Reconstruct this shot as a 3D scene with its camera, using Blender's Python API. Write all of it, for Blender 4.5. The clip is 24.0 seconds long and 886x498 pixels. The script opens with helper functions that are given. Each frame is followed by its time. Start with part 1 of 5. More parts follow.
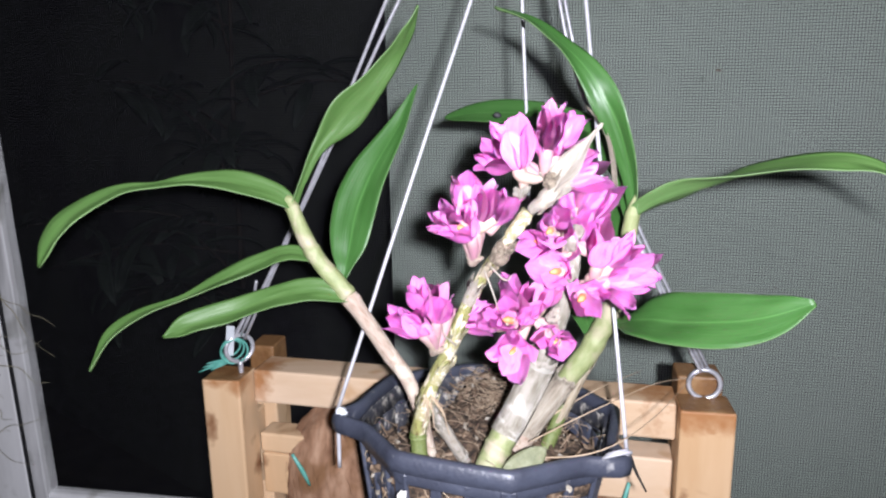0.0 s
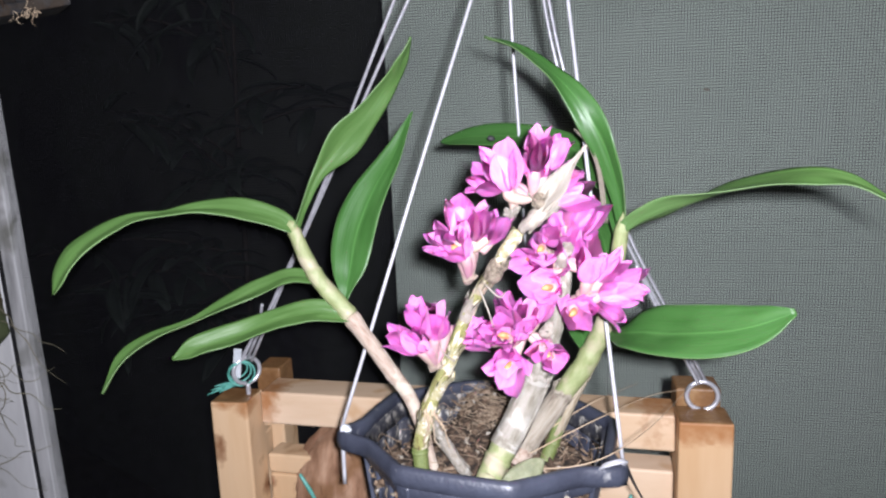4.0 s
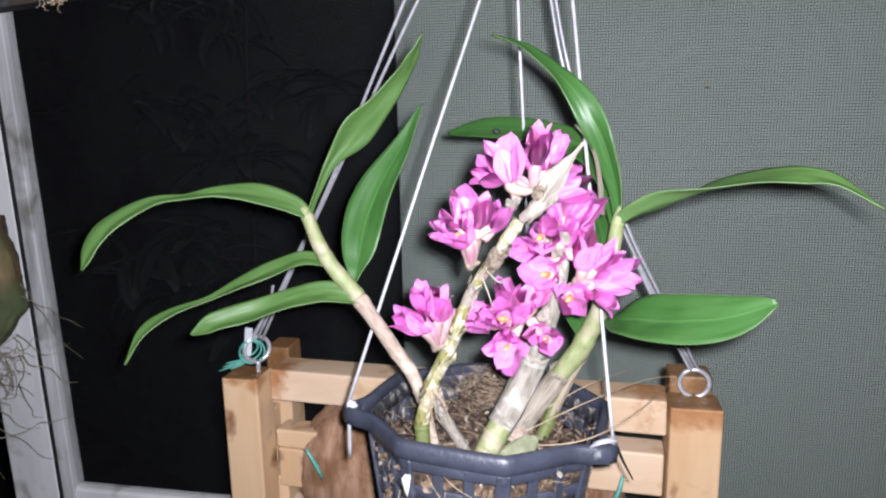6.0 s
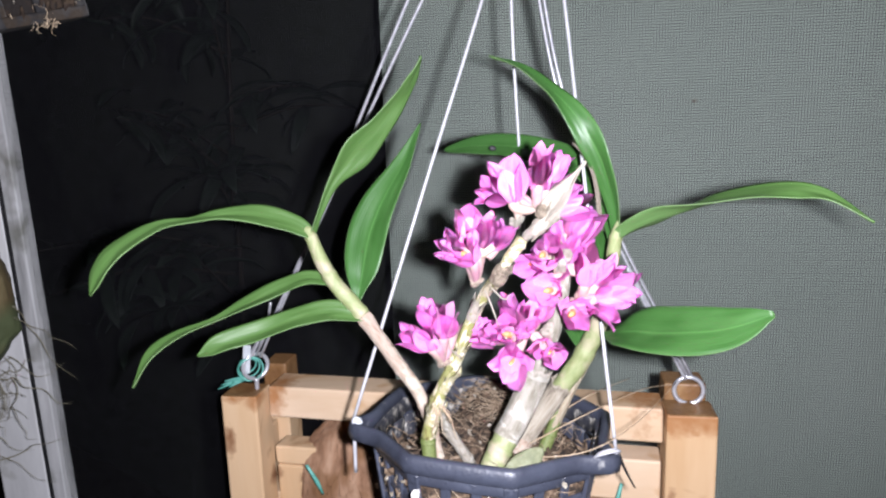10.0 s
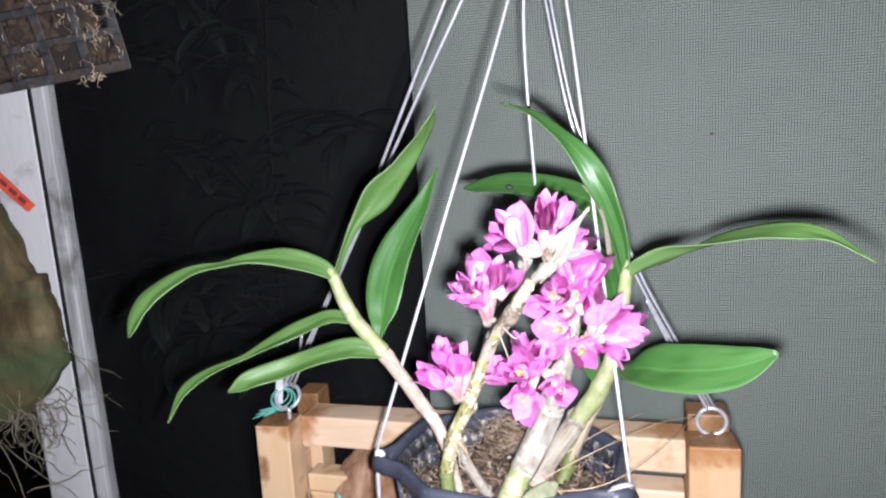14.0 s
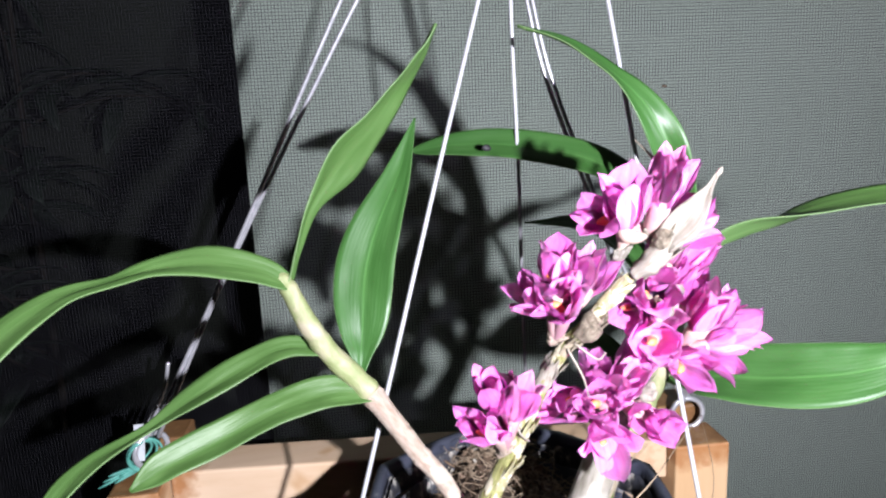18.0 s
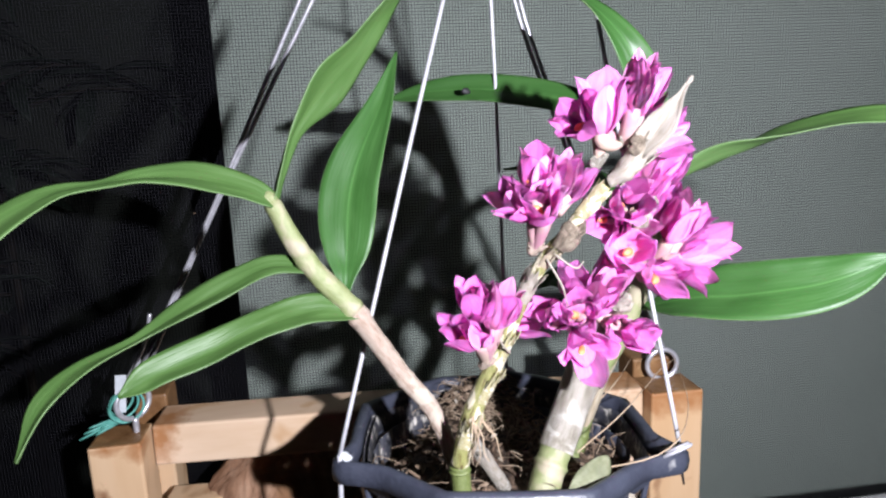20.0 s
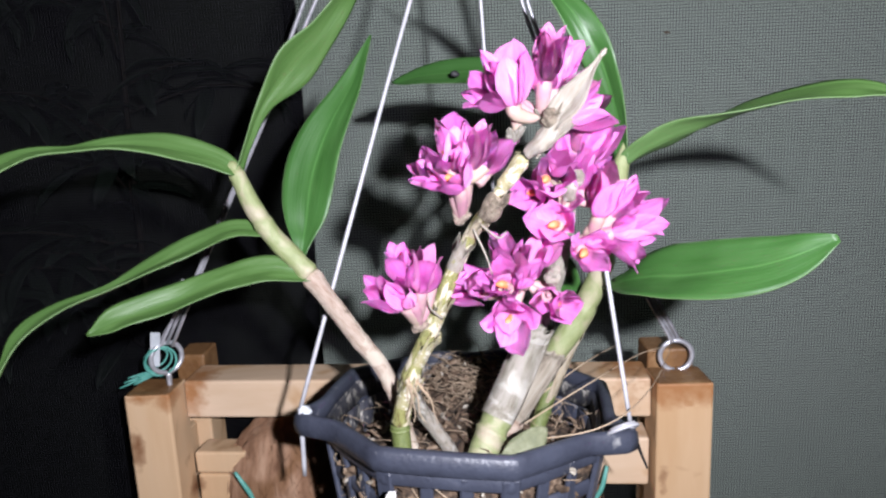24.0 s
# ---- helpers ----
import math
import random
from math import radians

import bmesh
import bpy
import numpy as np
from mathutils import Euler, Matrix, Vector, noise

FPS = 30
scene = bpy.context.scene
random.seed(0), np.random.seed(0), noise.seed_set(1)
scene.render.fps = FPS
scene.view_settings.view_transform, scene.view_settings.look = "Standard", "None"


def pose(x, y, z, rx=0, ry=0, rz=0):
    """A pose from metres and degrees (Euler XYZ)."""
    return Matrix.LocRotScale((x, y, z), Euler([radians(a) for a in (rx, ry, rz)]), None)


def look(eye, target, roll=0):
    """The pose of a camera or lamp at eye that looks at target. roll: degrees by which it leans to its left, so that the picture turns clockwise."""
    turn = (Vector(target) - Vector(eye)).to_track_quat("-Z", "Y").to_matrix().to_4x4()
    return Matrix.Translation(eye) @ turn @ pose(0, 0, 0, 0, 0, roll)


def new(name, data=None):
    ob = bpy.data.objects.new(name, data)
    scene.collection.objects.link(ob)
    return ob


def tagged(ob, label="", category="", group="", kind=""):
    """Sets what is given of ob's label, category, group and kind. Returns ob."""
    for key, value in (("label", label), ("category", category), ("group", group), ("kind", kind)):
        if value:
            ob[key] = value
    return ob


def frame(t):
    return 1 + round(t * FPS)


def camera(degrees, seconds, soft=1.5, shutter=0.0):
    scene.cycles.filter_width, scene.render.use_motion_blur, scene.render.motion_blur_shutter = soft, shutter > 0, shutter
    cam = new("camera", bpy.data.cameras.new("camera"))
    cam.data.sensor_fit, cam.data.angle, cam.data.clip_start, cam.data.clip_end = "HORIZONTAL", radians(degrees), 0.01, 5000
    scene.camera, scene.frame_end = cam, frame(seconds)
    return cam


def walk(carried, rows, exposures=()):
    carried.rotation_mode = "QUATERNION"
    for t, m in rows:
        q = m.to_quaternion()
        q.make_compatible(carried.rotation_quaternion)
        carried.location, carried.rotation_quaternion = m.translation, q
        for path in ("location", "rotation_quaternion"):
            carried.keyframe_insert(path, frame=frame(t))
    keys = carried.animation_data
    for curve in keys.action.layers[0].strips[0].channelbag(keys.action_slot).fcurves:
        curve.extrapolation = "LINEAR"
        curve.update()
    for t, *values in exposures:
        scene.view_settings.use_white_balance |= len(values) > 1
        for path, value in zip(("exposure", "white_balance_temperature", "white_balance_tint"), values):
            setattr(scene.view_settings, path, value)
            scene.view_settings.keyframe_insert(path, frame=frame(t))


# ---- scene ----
cam = camera(64.6, 24.0, soft=2.3, shutter=0.6)
PATH = [
    (0, (0.006, 0.008, 1.501), (-0.01, 1.963, 1.078), -0.8),
    (0.5, (0.006, 0.003, 1.503), (-0.014, 1.957, 1.076), -0.9),
    (1, (0.003, 0.001, 1.505), (-0.009, 1.954, 1.073), -0.8),
    (1.5, (-0.002, -0.001, 1.507), (-0.011, 1.952, 1.077), -1.6),
    (3.5, (0.012, -0.001, 1.502), (-0.035, 1.955, 1.088), -2.2),
    (4, (0.011, -0.005, 1.503), (-0.022, 1.961, 1.139), -2.2),
    (4.5, (0.015, 0.003, 1.495), (-0.003, 1.959, 1.076), -1.0),
    (5, (0.018, 0.004, 1.498), (0.002, 1.962, 1.092), -1.1),
    (5.5, (0.013, -0.007, 1.502), (-0.022, 1.955, 1.112), -1.4),
    (6, (0.012, -0.024, 1.506), (-0.039, 1.936, 1.109), -1.0),
    (6.5, (0.01, -0.018, 1.506), (-0.032, 1.941, 1.102), -1.0),
    (7, (0.007, -0.013, 1.507), (-0.037, 1.948, 1.116), -1.3),
    (7.5, (0.009, -0.009, 1.506), (-0.022, 1.954, 1.124), -1.8),
    (8, (0.009, -0.015, 1.508), (0.002, 1.952, 1.145), -1.5),
    (8.5, (0.009, -0.018, 1.509), (-0.029, 1.946, 1.132), -1.8),
    (9, (0.008, -0.012, 1.499), (0.009, 1.937, 1.052), -1.6),
    (9.5, (-0.002, -0.023, 1.501), (-0.011, 1.934, 1.091), -1.1),
    (10, (0.001, -0.03, 1.513), (0.003, 1.934, 1.135), -1.8),
    (10.5, (-0.001, -0.028, 1.513), (0.017, 1.937, 1.142), -1.7),
    (12.5, (0.001, -0.018, 1.523), (-0.038, 1.948, 1.16), -3.2),
    (13, (0.021, -0.035, 1.526), (-0.057, 1.936, 1.195), -3.7),
    (13.5, (0.019, -0.045, 1.524), (-0.113, 1.915, 1.148), -2.7),
    (14, (0.016, -0.044, 1.527), (-0.098, 1.927, 1.207), -3.1),
    (14.5, (0.007, -0.038, 1.529), (-0.058, 1.932, 1.191), -2.2),
    (15, (0.013, -0.044, 1.53), (-0.025, 1.928, 1.197), -2.6),
    (15.5, (0.026, -0.071, 1.534), (-0.095, 1.9, 1.218), -3.2),
    (16, (0.018, -0.066, 1.528), (-0.099, 1.897, 1.164), -1.7),
    (16.5, (-0.002, -0.041, 1.518), (0.045, 1.921, 1.136), -1.5),
    (17, (-0.053, 0.022, 1.521), (0.175, 1.978, 1.176), -3.3),
    (17.5, (-0.085, 0.071, 1.509), (0.377, 1.97, 1.083), -2.0),
    (18, (-0.083, 0.089, 1.517), (0.441, 1.971, 1.09), -2.5),
    (18.5, (-0.084, 0.098, 1.512), (0.471, 1.967, 1.065), -1.8),
    (19, (-0.092, 0.092, 1.501), (0.485, 1.961, 1.086), -1.7),
    (19.5, (-0.094, 0.079, 1.49), (0.501, 1.945, 1.084), -2.4),
    (21.5, (-0.072, 0.073, 1.481), (0.436, 1.966, 1.084), -2.7),
    (22, (-0.071, 0.061, 1.484), (0.361, 1.976, 1.1), -3.4),
    (22.5, (-0.058, 0.057, 1.483), (0.328, 1.981, 1.096), -3.5),
    (23, (-0.046, 0.049, 1.476), (0.276, 1.982, 1.075), -3.2),
    (23.5, (-0.035, 0.044, 1.476), (0.23, 1.986, 1.08), -3.6),
    (24, (-0.024, 0.044, 1.473), (0.226, 1.989, 1.078), -2.5),
]
EXPOSURES = [(0.0, 0.05), (5.0, -0.01), (10.0, 0.13), (14.0, 0.30), (16.0, 0.37), (17.1, 0.50), (18.0, 0.30), (19.0, 0.16), (22.0, -0.07), (24.0, -0.18)]
walk(cam, [(t, look(eye, target, roll)) for t, eye, target, roll in PATH], EXPOSURES)

# ---- night air and the phone's lamp beside the lens ----
world = bpy.data.worlds.new("night")
scene.world = world
world.use_nodes = True
world.node_tree.nodes["Background"].inputs[0].default_value = (0.5, 0.55, 0.7, 1)
world.node_tree.nodes["Background"].inputs[1].default_value = 0.008
lamp_data = bpy.data.lights.new("phone_lamp", "SPOT")
lamp_data.energy, lamp_data.color = 22.0, (0.905, 0.905, 1.02)
lamp_data.spot_size, lamp_data.spot_blend, lamp_data.shadow_soft_size = radians(165), 0.6, 0.005
lamp = new("phone_lamp", lamp_data)
lamp.matrix_world = look((0.022, -0.022, 1.513), (0.055, 0.5, 1.46))

UP = Vector((0, 0, 1))
rnd = random.Random(4)


# ---- materials ----
def mat(name, stops, scale=60.0, rough=0.5, bump=0.2, bump_scale=300.0, stretch=(1, 1, 1), metal=0.0, coat=0.0,
        uv=False, rand=0.0, sss=0.0, rough_var=0.15, spec=0.5, detail=6.0, thin=0.0, stain=None):
    """A procedural surface: stops are (position, colour) of a ramp over noise; rand varies it from object to object."""
    m = bpy.data.materials.new(name)
    m.use_nodes = True
    nt = m.node_tree
    bsdf = nt.nodes["Principled BSDF"]
    tc = nt.nodes.new("ShaderNodeTexCoord")
    mp = nt.nodes.new("ShaderNodeMapping")
    mp.inputs["Scale"].default_value = stretch
    nt.links.new(tc.outputs["UV" if uv else "Object"], mp.inputs["Vector"])
    n1 = nt.nodes.new("ShaderNodeTexNoise")
    n1.inputs["Scale"].default_value, n1.inputs["Detail"].default_value = scale, detail
    n1.inputs["Roughness"].default_value = 0.6
    nt.links.new(mp.outputs[0], n1.inputs["Vector"])
    fac = n1.outputs["Fac"]
    if rand:
        oi = nt.nodes.new("ShaderNodeObjectInfo")
        mr = nt.nodes.new("ShaderNodeMath")
        mr.operation = "MULTIPLY_ADD"
        nt.links.new(oi.outputs["Random"], mr.inputs[0])
        mr.inputs[1].default_value, mr.inputs[2].default_value = rand, -rand / 2
        ad = nt.nodes.new("ShaderNodeMath")
        nt.links.new(fac, ad.inputs[0])
        nt.links.new(mr.outputs[0], ad.inputs[1])
        fac = ad.outputs[0]
    ramp = nt.nodes.new("ShaderNodeValToRGB")
    while len(ramp.color_ramp.elements) < len(stops):
        ramp.color_ramp.elements.new(0.5)
    for el, (p, c) in zip(ramp.color_ramp.elements, stops):
        el.position, el.color = p, (*c, 1)
    nt.links.new(fac, ramp.inputs["Fac"])
    colour = ramp.outputs[0]
    if stain:
        dye, s_scale, s_from, s_to = stain
        n3 = nt.nodes.new("ShaderNodeTexNoise")
        n3.inputs["Scale"].default_value, n3.inputs["Detail"].default_value, n3.inputs["Distortion"].default_value = s_scale, 3, 0.6
        nt.links.new(tc.outputs["UV" if uv else "Object"], n3.inputs["Vector"])
        sr = nt.nodes.new("ShaderNodeMapRange")
        sr.inputs["From Min"].default_value, sr.inputs["From Max"].default_value = s_from, s_to
        nt.links.new(n3.outputs["Fac"], sr.inputs["Value"])
        mixer = nt.nodes.new("ShaderNodeMix")
        mixer.data_type = "RGBA"
        nt.links.new(sr.outputs[0], mixer.inputs["Factor"])
        nt.links.new(colour, mixer.inputs[6])
        mixer.inputs[7].default_value = (*dye, 1)
        colour = mixer.outputs[2]
    nt.links.new(colour, bsdf.inputs["Base Color"])
    bsdf.inputs["Metallic"].default_value = metal
    bsdf.inputs["Coat Weight"].default_value = coat
    bsdf.inputs["Coat Roughness"].default_value = 0.25
    bsdf.inputs["Specular IOR Level"].default_value = spec
    if sss:
        bsdf.inputs["Subsurface Weight"].default_value = sss
        bsdf.inputs["Subsurface Radius"].default_value = (0.004, 0.002, 0.002)
        bsdf.inputs["Subsurface Scale"].default_value = 0.5
    n2 = nt.nodes.new("ShaderNodeTexNoise")
    n2.inputs["Scale"].default_value, n2.inputs["Detail"].default_value = bump_scale, 4
    nt.links.new(mp.outputs[0], n2.inputs["Vector"])
    rr = nt.nodes.new("ShaderNodeMapRange")
    rr.inputs["To Min"].default_value, rr.inputs["To Max"].default_value = max(0.02, rough - rough_var), min(1, rough + rough_var)
    nt.links.new(n2.outputs["Fac"], rr.inputs["Value"])
    nt.links.new(rr.outputs[0], bsdf.inputs["Roughness"])
    if bump:
        b = nt.nodes.new("ShaderNodeBump")
        b.inputs["Strength"].default_value, b.inputs["Distance"].default_value = bump, 0.001
        nt.links.new(n2.outputs["Fac"], b.inputs["Height"])
        nt.links.new(b.outputs[0], bsdf.inputs["Normal"])
    if thin:
        out = nt.nodes["Material Output"]
        tr = nt.nodes.new("ShaderNodeBsdfTranslucent")
        nt.links.new(colour, tr.inputs["Color"])
        mx = nt.nodes.new("ShaderNodeMixShader")
        mx.inputs[0].default_value = thin
        nt.links.new(bsdf.outputs[0], mx.inputs[1])
        nt.links.new(tr.outputs[0], mx.inputs[2])
        nt.links.new(mx.outputs[0], out.inputs["Surface"])
    return m


def leaf_mat(name, stops, rough, spec, rib, edge):
    """A strap leaf's skin: fine lengthwise veins, a paler midrib groove and a thin pale margin."""
    m = mat(name, stops, 2.2, rough, 0.22, 5, stretch=(2.0, 1.6, 1), uv=True, rand=0.10, rough_var=0.10, thin=0.08, spec=spec, stain=(stops[-1][1], 4.0, 0.5, 0.8))
    nt = m.node_tree
    bsdf, tc = nt.nodes["Principled BSDF"], nt.nodes["Texture Coordinate"]
    src = bsdf.inputs["Base Color"].links[0].from_socket
    sep = nt.nodes.new("ShaderNodeSeparateXYZ")
    nt.links.new(tc.outputs["UV"], sep.inputs[0])
    off = nt.nodes.new("ShaderNodeMath")
    off.operation, off.inputs[1].default_value = "SUBTRACT", 0.5
    nt.links.new(sep.outputs[0], off.inputs[0])
    dist = nt.nodes.new("ShaderNodeMath")
    dist.operation = "ABSOLUTE"
    nt.links.new(off.outputs[0], dist.inputs[0])
    for lo, hi, most, dye in ((0.030, 0.0, 0.55, rib), (0.475, 0.5, 0.45, edge)):
        band = nt.nodes.new("ShaderNodeMapRange")
        band.inputs["From Min"].default_value, band.inputs["From Max"].default_value, band.inputs["To Max"].default_value = lo, hi, most
        nt.links.new(dist.outputs[0], band.inputs["Value"])
        mixer = nt.nodes.new("ShaderNodeMix")
        mixer.data_type = "RGBA"
        nt.links.new(band.outputs[0], mixer.inputs["Factor"])
        nt.links.new(src, mixer.inputs[6])
        mixer.inputs[7].default_value = (*dye, 1)
        src = mixer.outputs[2]
    nt.links.new(src, bsdf.inputs["Base Color"])
    veins = nt.nodes.new("ShaderNodeTexWave")
    veins.inputs["Scale"].default_value, veins.inputs["Distortion"].default_value, veins.inputs["Detail"].default_value = 5.0, 1.2, 2
    nt.links.new(tc.outputs["UV"], veins.inputs["Vector"])
    b = nt.nodes.new("ShaderNodeBump")
    b.inputs["Strength"].default_value, b.inputs["Distance"].default_value = 0.05, 0.0006
    nt.links.new(veins.outputs["Fac"], b.inputs["Height"])
    nt.links.new(nt.nodes["Bump"].outputs[0], b.inputs["Normal"])
    nt.links.new(b.outputs[0], bsdf.inputs["Normal"])
    return m


LEAF = leaf_mat("orchid_leaf", [(0.25, (0.027, 0.086, 0.017)), (0.5, (0.035, 0.104, 0.023)), (0.8, (0.047, 0.124, 0.031))], 0.43, 0.38, (0.075, 0.20, 0.05), (0.17, 0.27, 0.12))
LEAF_OLIVE = leaf_mat("olive_orchid_leaf", [(0.25, (0.045, 0.101, 0.023)), (0.5, (0.058, 0.122, 0.031)), (0.8, (0.074, 0.142, 0.041))], 0.47, 0.32, (0.06, 0.118, 0.032), (0.10, 0.165, 0.065))
LEAF_PALE = leaf_mat("orchid_leaf_underside", [(0.25, (0.062, 0.125, 0.035)), (0.5, (0.076, 0.146, 0.046)), (0.8, (0.092, 0.165, 0.056))], 0.5, 0.3, (0.12, 0.21, 0.08), (0.16, 0.24, 0.11))
CANE_GREEN = mat("cane_green", [(0.25, (0.161, 0.190, 0.073)), (0.5, (0.212, 0.242, 0.106)), (0.75, (0.263, 0.278, 0.146))], 4, 0.5, 0.4, 20,
                 stretch=(4, 1.6, 1), uv=True, stain=((0.34, 0.30, 0.21), 2.5, 0.5, 0.68))
CANE_FOOT = mat("cane_foot_green", [(0.25, (0.08, 0.11, 0.03)), (0.5, (0.12, 0.15, 0.045)), (0.75, (0.17, 0.19, 0.075))], 4, 0.45, 0.4, 20, stretch=(4, 1.6, 1), uv=True)
CANE_DRY = mat("cane_dry", [(0.25, (0.170, 0.111, 0.076)), (0.40, (0.340, 0.246, 0.187)), (0.58, (0.442, 0.357, 0.289)), (0.8, (0.357, 0.264, 0.212))], 3, 0.7, 0.8, 26,
               stretch=(5, 1.2, 1), uv=True, stain=((0.52, 0.45, 0.36), 2.2, 0.5, 0.62))
CANE_PATCHY = mat("cane_patchy", [(0.33, (0.034, 0.020, 0.010)), (0.39, (0.133, 0.093, 0.034)), (0.46, (0.212, 0.219, 0.066)), (0.56, (0.292, 0.278, 0.113)), (0.63, (0.159, 0.165, 0.047)), (0.70, (0.073, 0.047, 0.020))],
                  5.5, 0.6, 0.8, 24, stretch=(3.2, 1.0, 1), uv=True, stain=((0.60, 0.54, 0.40), 4.5, 0.53, 0.57))
SILVER = mat("papery_sheath", [(0.25, (0.092, 0.074, 0.052)), (0.42, (0.210, 0.190, 0.146)), (0.6, (0.308, 0.286, 0.246)), (0.8, (0.168, 0.134, 0.098))], 3, 0.55, 0.8, 24,
             stretch=(6, 1.0, 1), uv=True, stain=((0.42, 0.40, 0.35), 3.6, 0.52, 0.60))
PAPER = mat("white_dry_bract", [(0.28, (0.173, 0.133, 0.092)), (0.42, (0.266, 0.232, 0.185)), (0.62, (0.324, 0.300, 0.260))], 3, 0.6, 0.6, 24, stretch=(5, 1.2, 1), uv=True)
CREAM = mat("cream_bract", [(0.28, (0.183, 0.128, 0.073)), (0.45, (0.292, 0.243, 0.165)), (0.7, (0.346, 0.310, 0.243))], 3, 0.6, 0.6, 24, stretch=(5, 1.2, 1), uv=True)

YELLOWED = mat("yellowed_sheath", [(0.28, (0.240, 0.198, 0.072)), (0.45, (0.348, 0.312, 0.156)), (0.7, (0.396, 0.372, 0.264))], 3, 0.6, 0.6, 24, stretch=(4, 1.2, 1), uv=True, stain=((0.64, 0.60, 0.50), 3.5, 0.5, 0.6))
DARK_HUSK = mat("blackened_husk", [(0.3, (0.07, 0.055, 0.04)), (0.5, (0.20, 0.16, 0.115)), (0.75, (0.40, 0.34, 0.26))], 3, 0.75, 0.9, 24, stretch=(5, 1.4, 1), uv=True)


def petal_mat(name, stops, foot):
    """Thin petal tissue, streaked lengthwise and paler towards its foot."""
    m = mat(name, stops, 2.2, 0.66, 0.3, 14, stretch=(7, 0.9, 1), uv=True, rand=0.30, thin=0.36, spec=0.10, sss=0.6)
    nt = m.node_tree
    tc, ramp = nt.nodes["Texture Coordinate"], nt.nodes["Color Ramp"]
    sep = nt.nodes.new("ShaderNodeSeparateXYZ")
    nt.links.new(tc.outputs["UV"], sep.inputs[0])
    rg = nt.nodes.new("ShaderNodeMapRange")
    rg.inputs["From Min"].default_value, rg.inputs["From Max"].default_value = 0.04, 0.42
    rg.inputs["To Min"].default_value, rg.inputs["To Max"].default_value = 0.85, 0.0
    nt.links.new(sep.outputs[1], rg.inputs["Value"])
    mixer = nt.nodes.new("ShaderNodeMix")
    mixer.data_type = "RGBA"
    nt.links.new(rg.outputs[0], mixer.inputs["Factor"])
    nt.links.new(ramp.outputs[0], mixer.inputs[6])
    mixer.inputs[7].default_value = (*foot, 1)
    side = nt.nodes.new("ShaderNodeMath")
    side.operation, side.inputs[1].default_value = "SUBTRACT", 0.5
    nt.links.new(sep.outputs[0], side.inputs[0])
    away = nt.nodes.new("ShaderNodeMath")
    away.operation = "ABSOLUTE"
    nt.links.new(side.outputs[0], away.inputs[0])
    rim = nt.nodes.new("ShaderNodeMapRange")
    rim.inputs["From Min"].default_value, rim.inputs["From Max"].default_value, rim.inputs["To Max"].default_value = 0.36, 0.5, 0.35
    nt.links.new(away.outputs[0], rim.inputs["Value"])
    edged = nt.nodes.new("ShaderNodeMix")
    edged.data_type = "RGBA"
    nt.links.new(rim.outputs[0], edged.inputs["Factor"])
    nt.links.new(mixer.outputs[2], edged.inputs[6])
    edged.inputs[7].default_value = (0.88, 0.56, 0.78, 1)
    nt.links.new(edged.outputs[2], nt.nodes["Principled BSDF"].inputs["Base Color"])
    nt.links.new(edged.outputs[2], nt.nodes["Translucent BSDF"].inputs["Color"])
    skin = nt.nodes["Principled BSDF"]
    skin.inputs["Sheen Weight"].default_value, skin.inputs["Sheen Roughness"].default_value = 0.8, 0.6
    skin.inputs["Sheen Tint"].default_value = (0.95, 0.42, 0.85, 1)
    return m


PETAL = petal_mat("magenta_petal", [(0.25, (0.80, 0.20, 0.64)), (0.5, (0.85, 0.28, 0.71)), (0.75, (0.88, 0.40, 0.76))], (0.78, 0.33, 0.54))
PETAL_PALE = petal_mat("pale_petal", [(0.25, (0.81, 0.27, 0.60)), (0.5, (0.84, 0.36, 0.66)), (0.78, (0.86, 0.46, 0.69))], (0.74, 0.42, 0.46))
LIP = mat("orange_lip", [(0.3, (0.64, 0.16, 0.06)), (0.6, (0.70, 0.26, 0.10))], 200, 0.5, 0.1, 400)
TUBE = mat("flower_tube", [(0.3, (0.47, 0.24, 0.30)), (0.5, (0.50, 0.32, 0.32)), (0.72, (0.46, 0.37, 0.27))], 90, 0.55, 0.2, 400, rand=0.3, thin=0.2)
WOOD = mat("pale_pine", [(0.24, (0.343, 0.196, 0.093)), (0.38, (0.498, 0.312, 0.161)), (0.54, (0.576, 0.393, 0.231)), (0.78, (0.627, 0.460, 0.300))], 14, 0.62, 0.6, 60, stretch=(1, 1, 0.12), rand=0.12,
           stain=((0.30, 0.165, 0.075), 26, 0.60, 0.70))
WOOD_X = mat("pale_pine_rail", [(0.26, (0.380, 0.236, 0.125)), (0.4, (0.563, 0.394, 0.248)), (0.56, (0.667, 0.503, 0.354)), (0.78, (0.736, 0.603, 0.486))], 14, 0.62, 0.5, 60, stretch=(0.10, 1, 1), rand=0.12,
             stain=((0.44, 0.25, 0.11), 18, 0.60, 0.72))


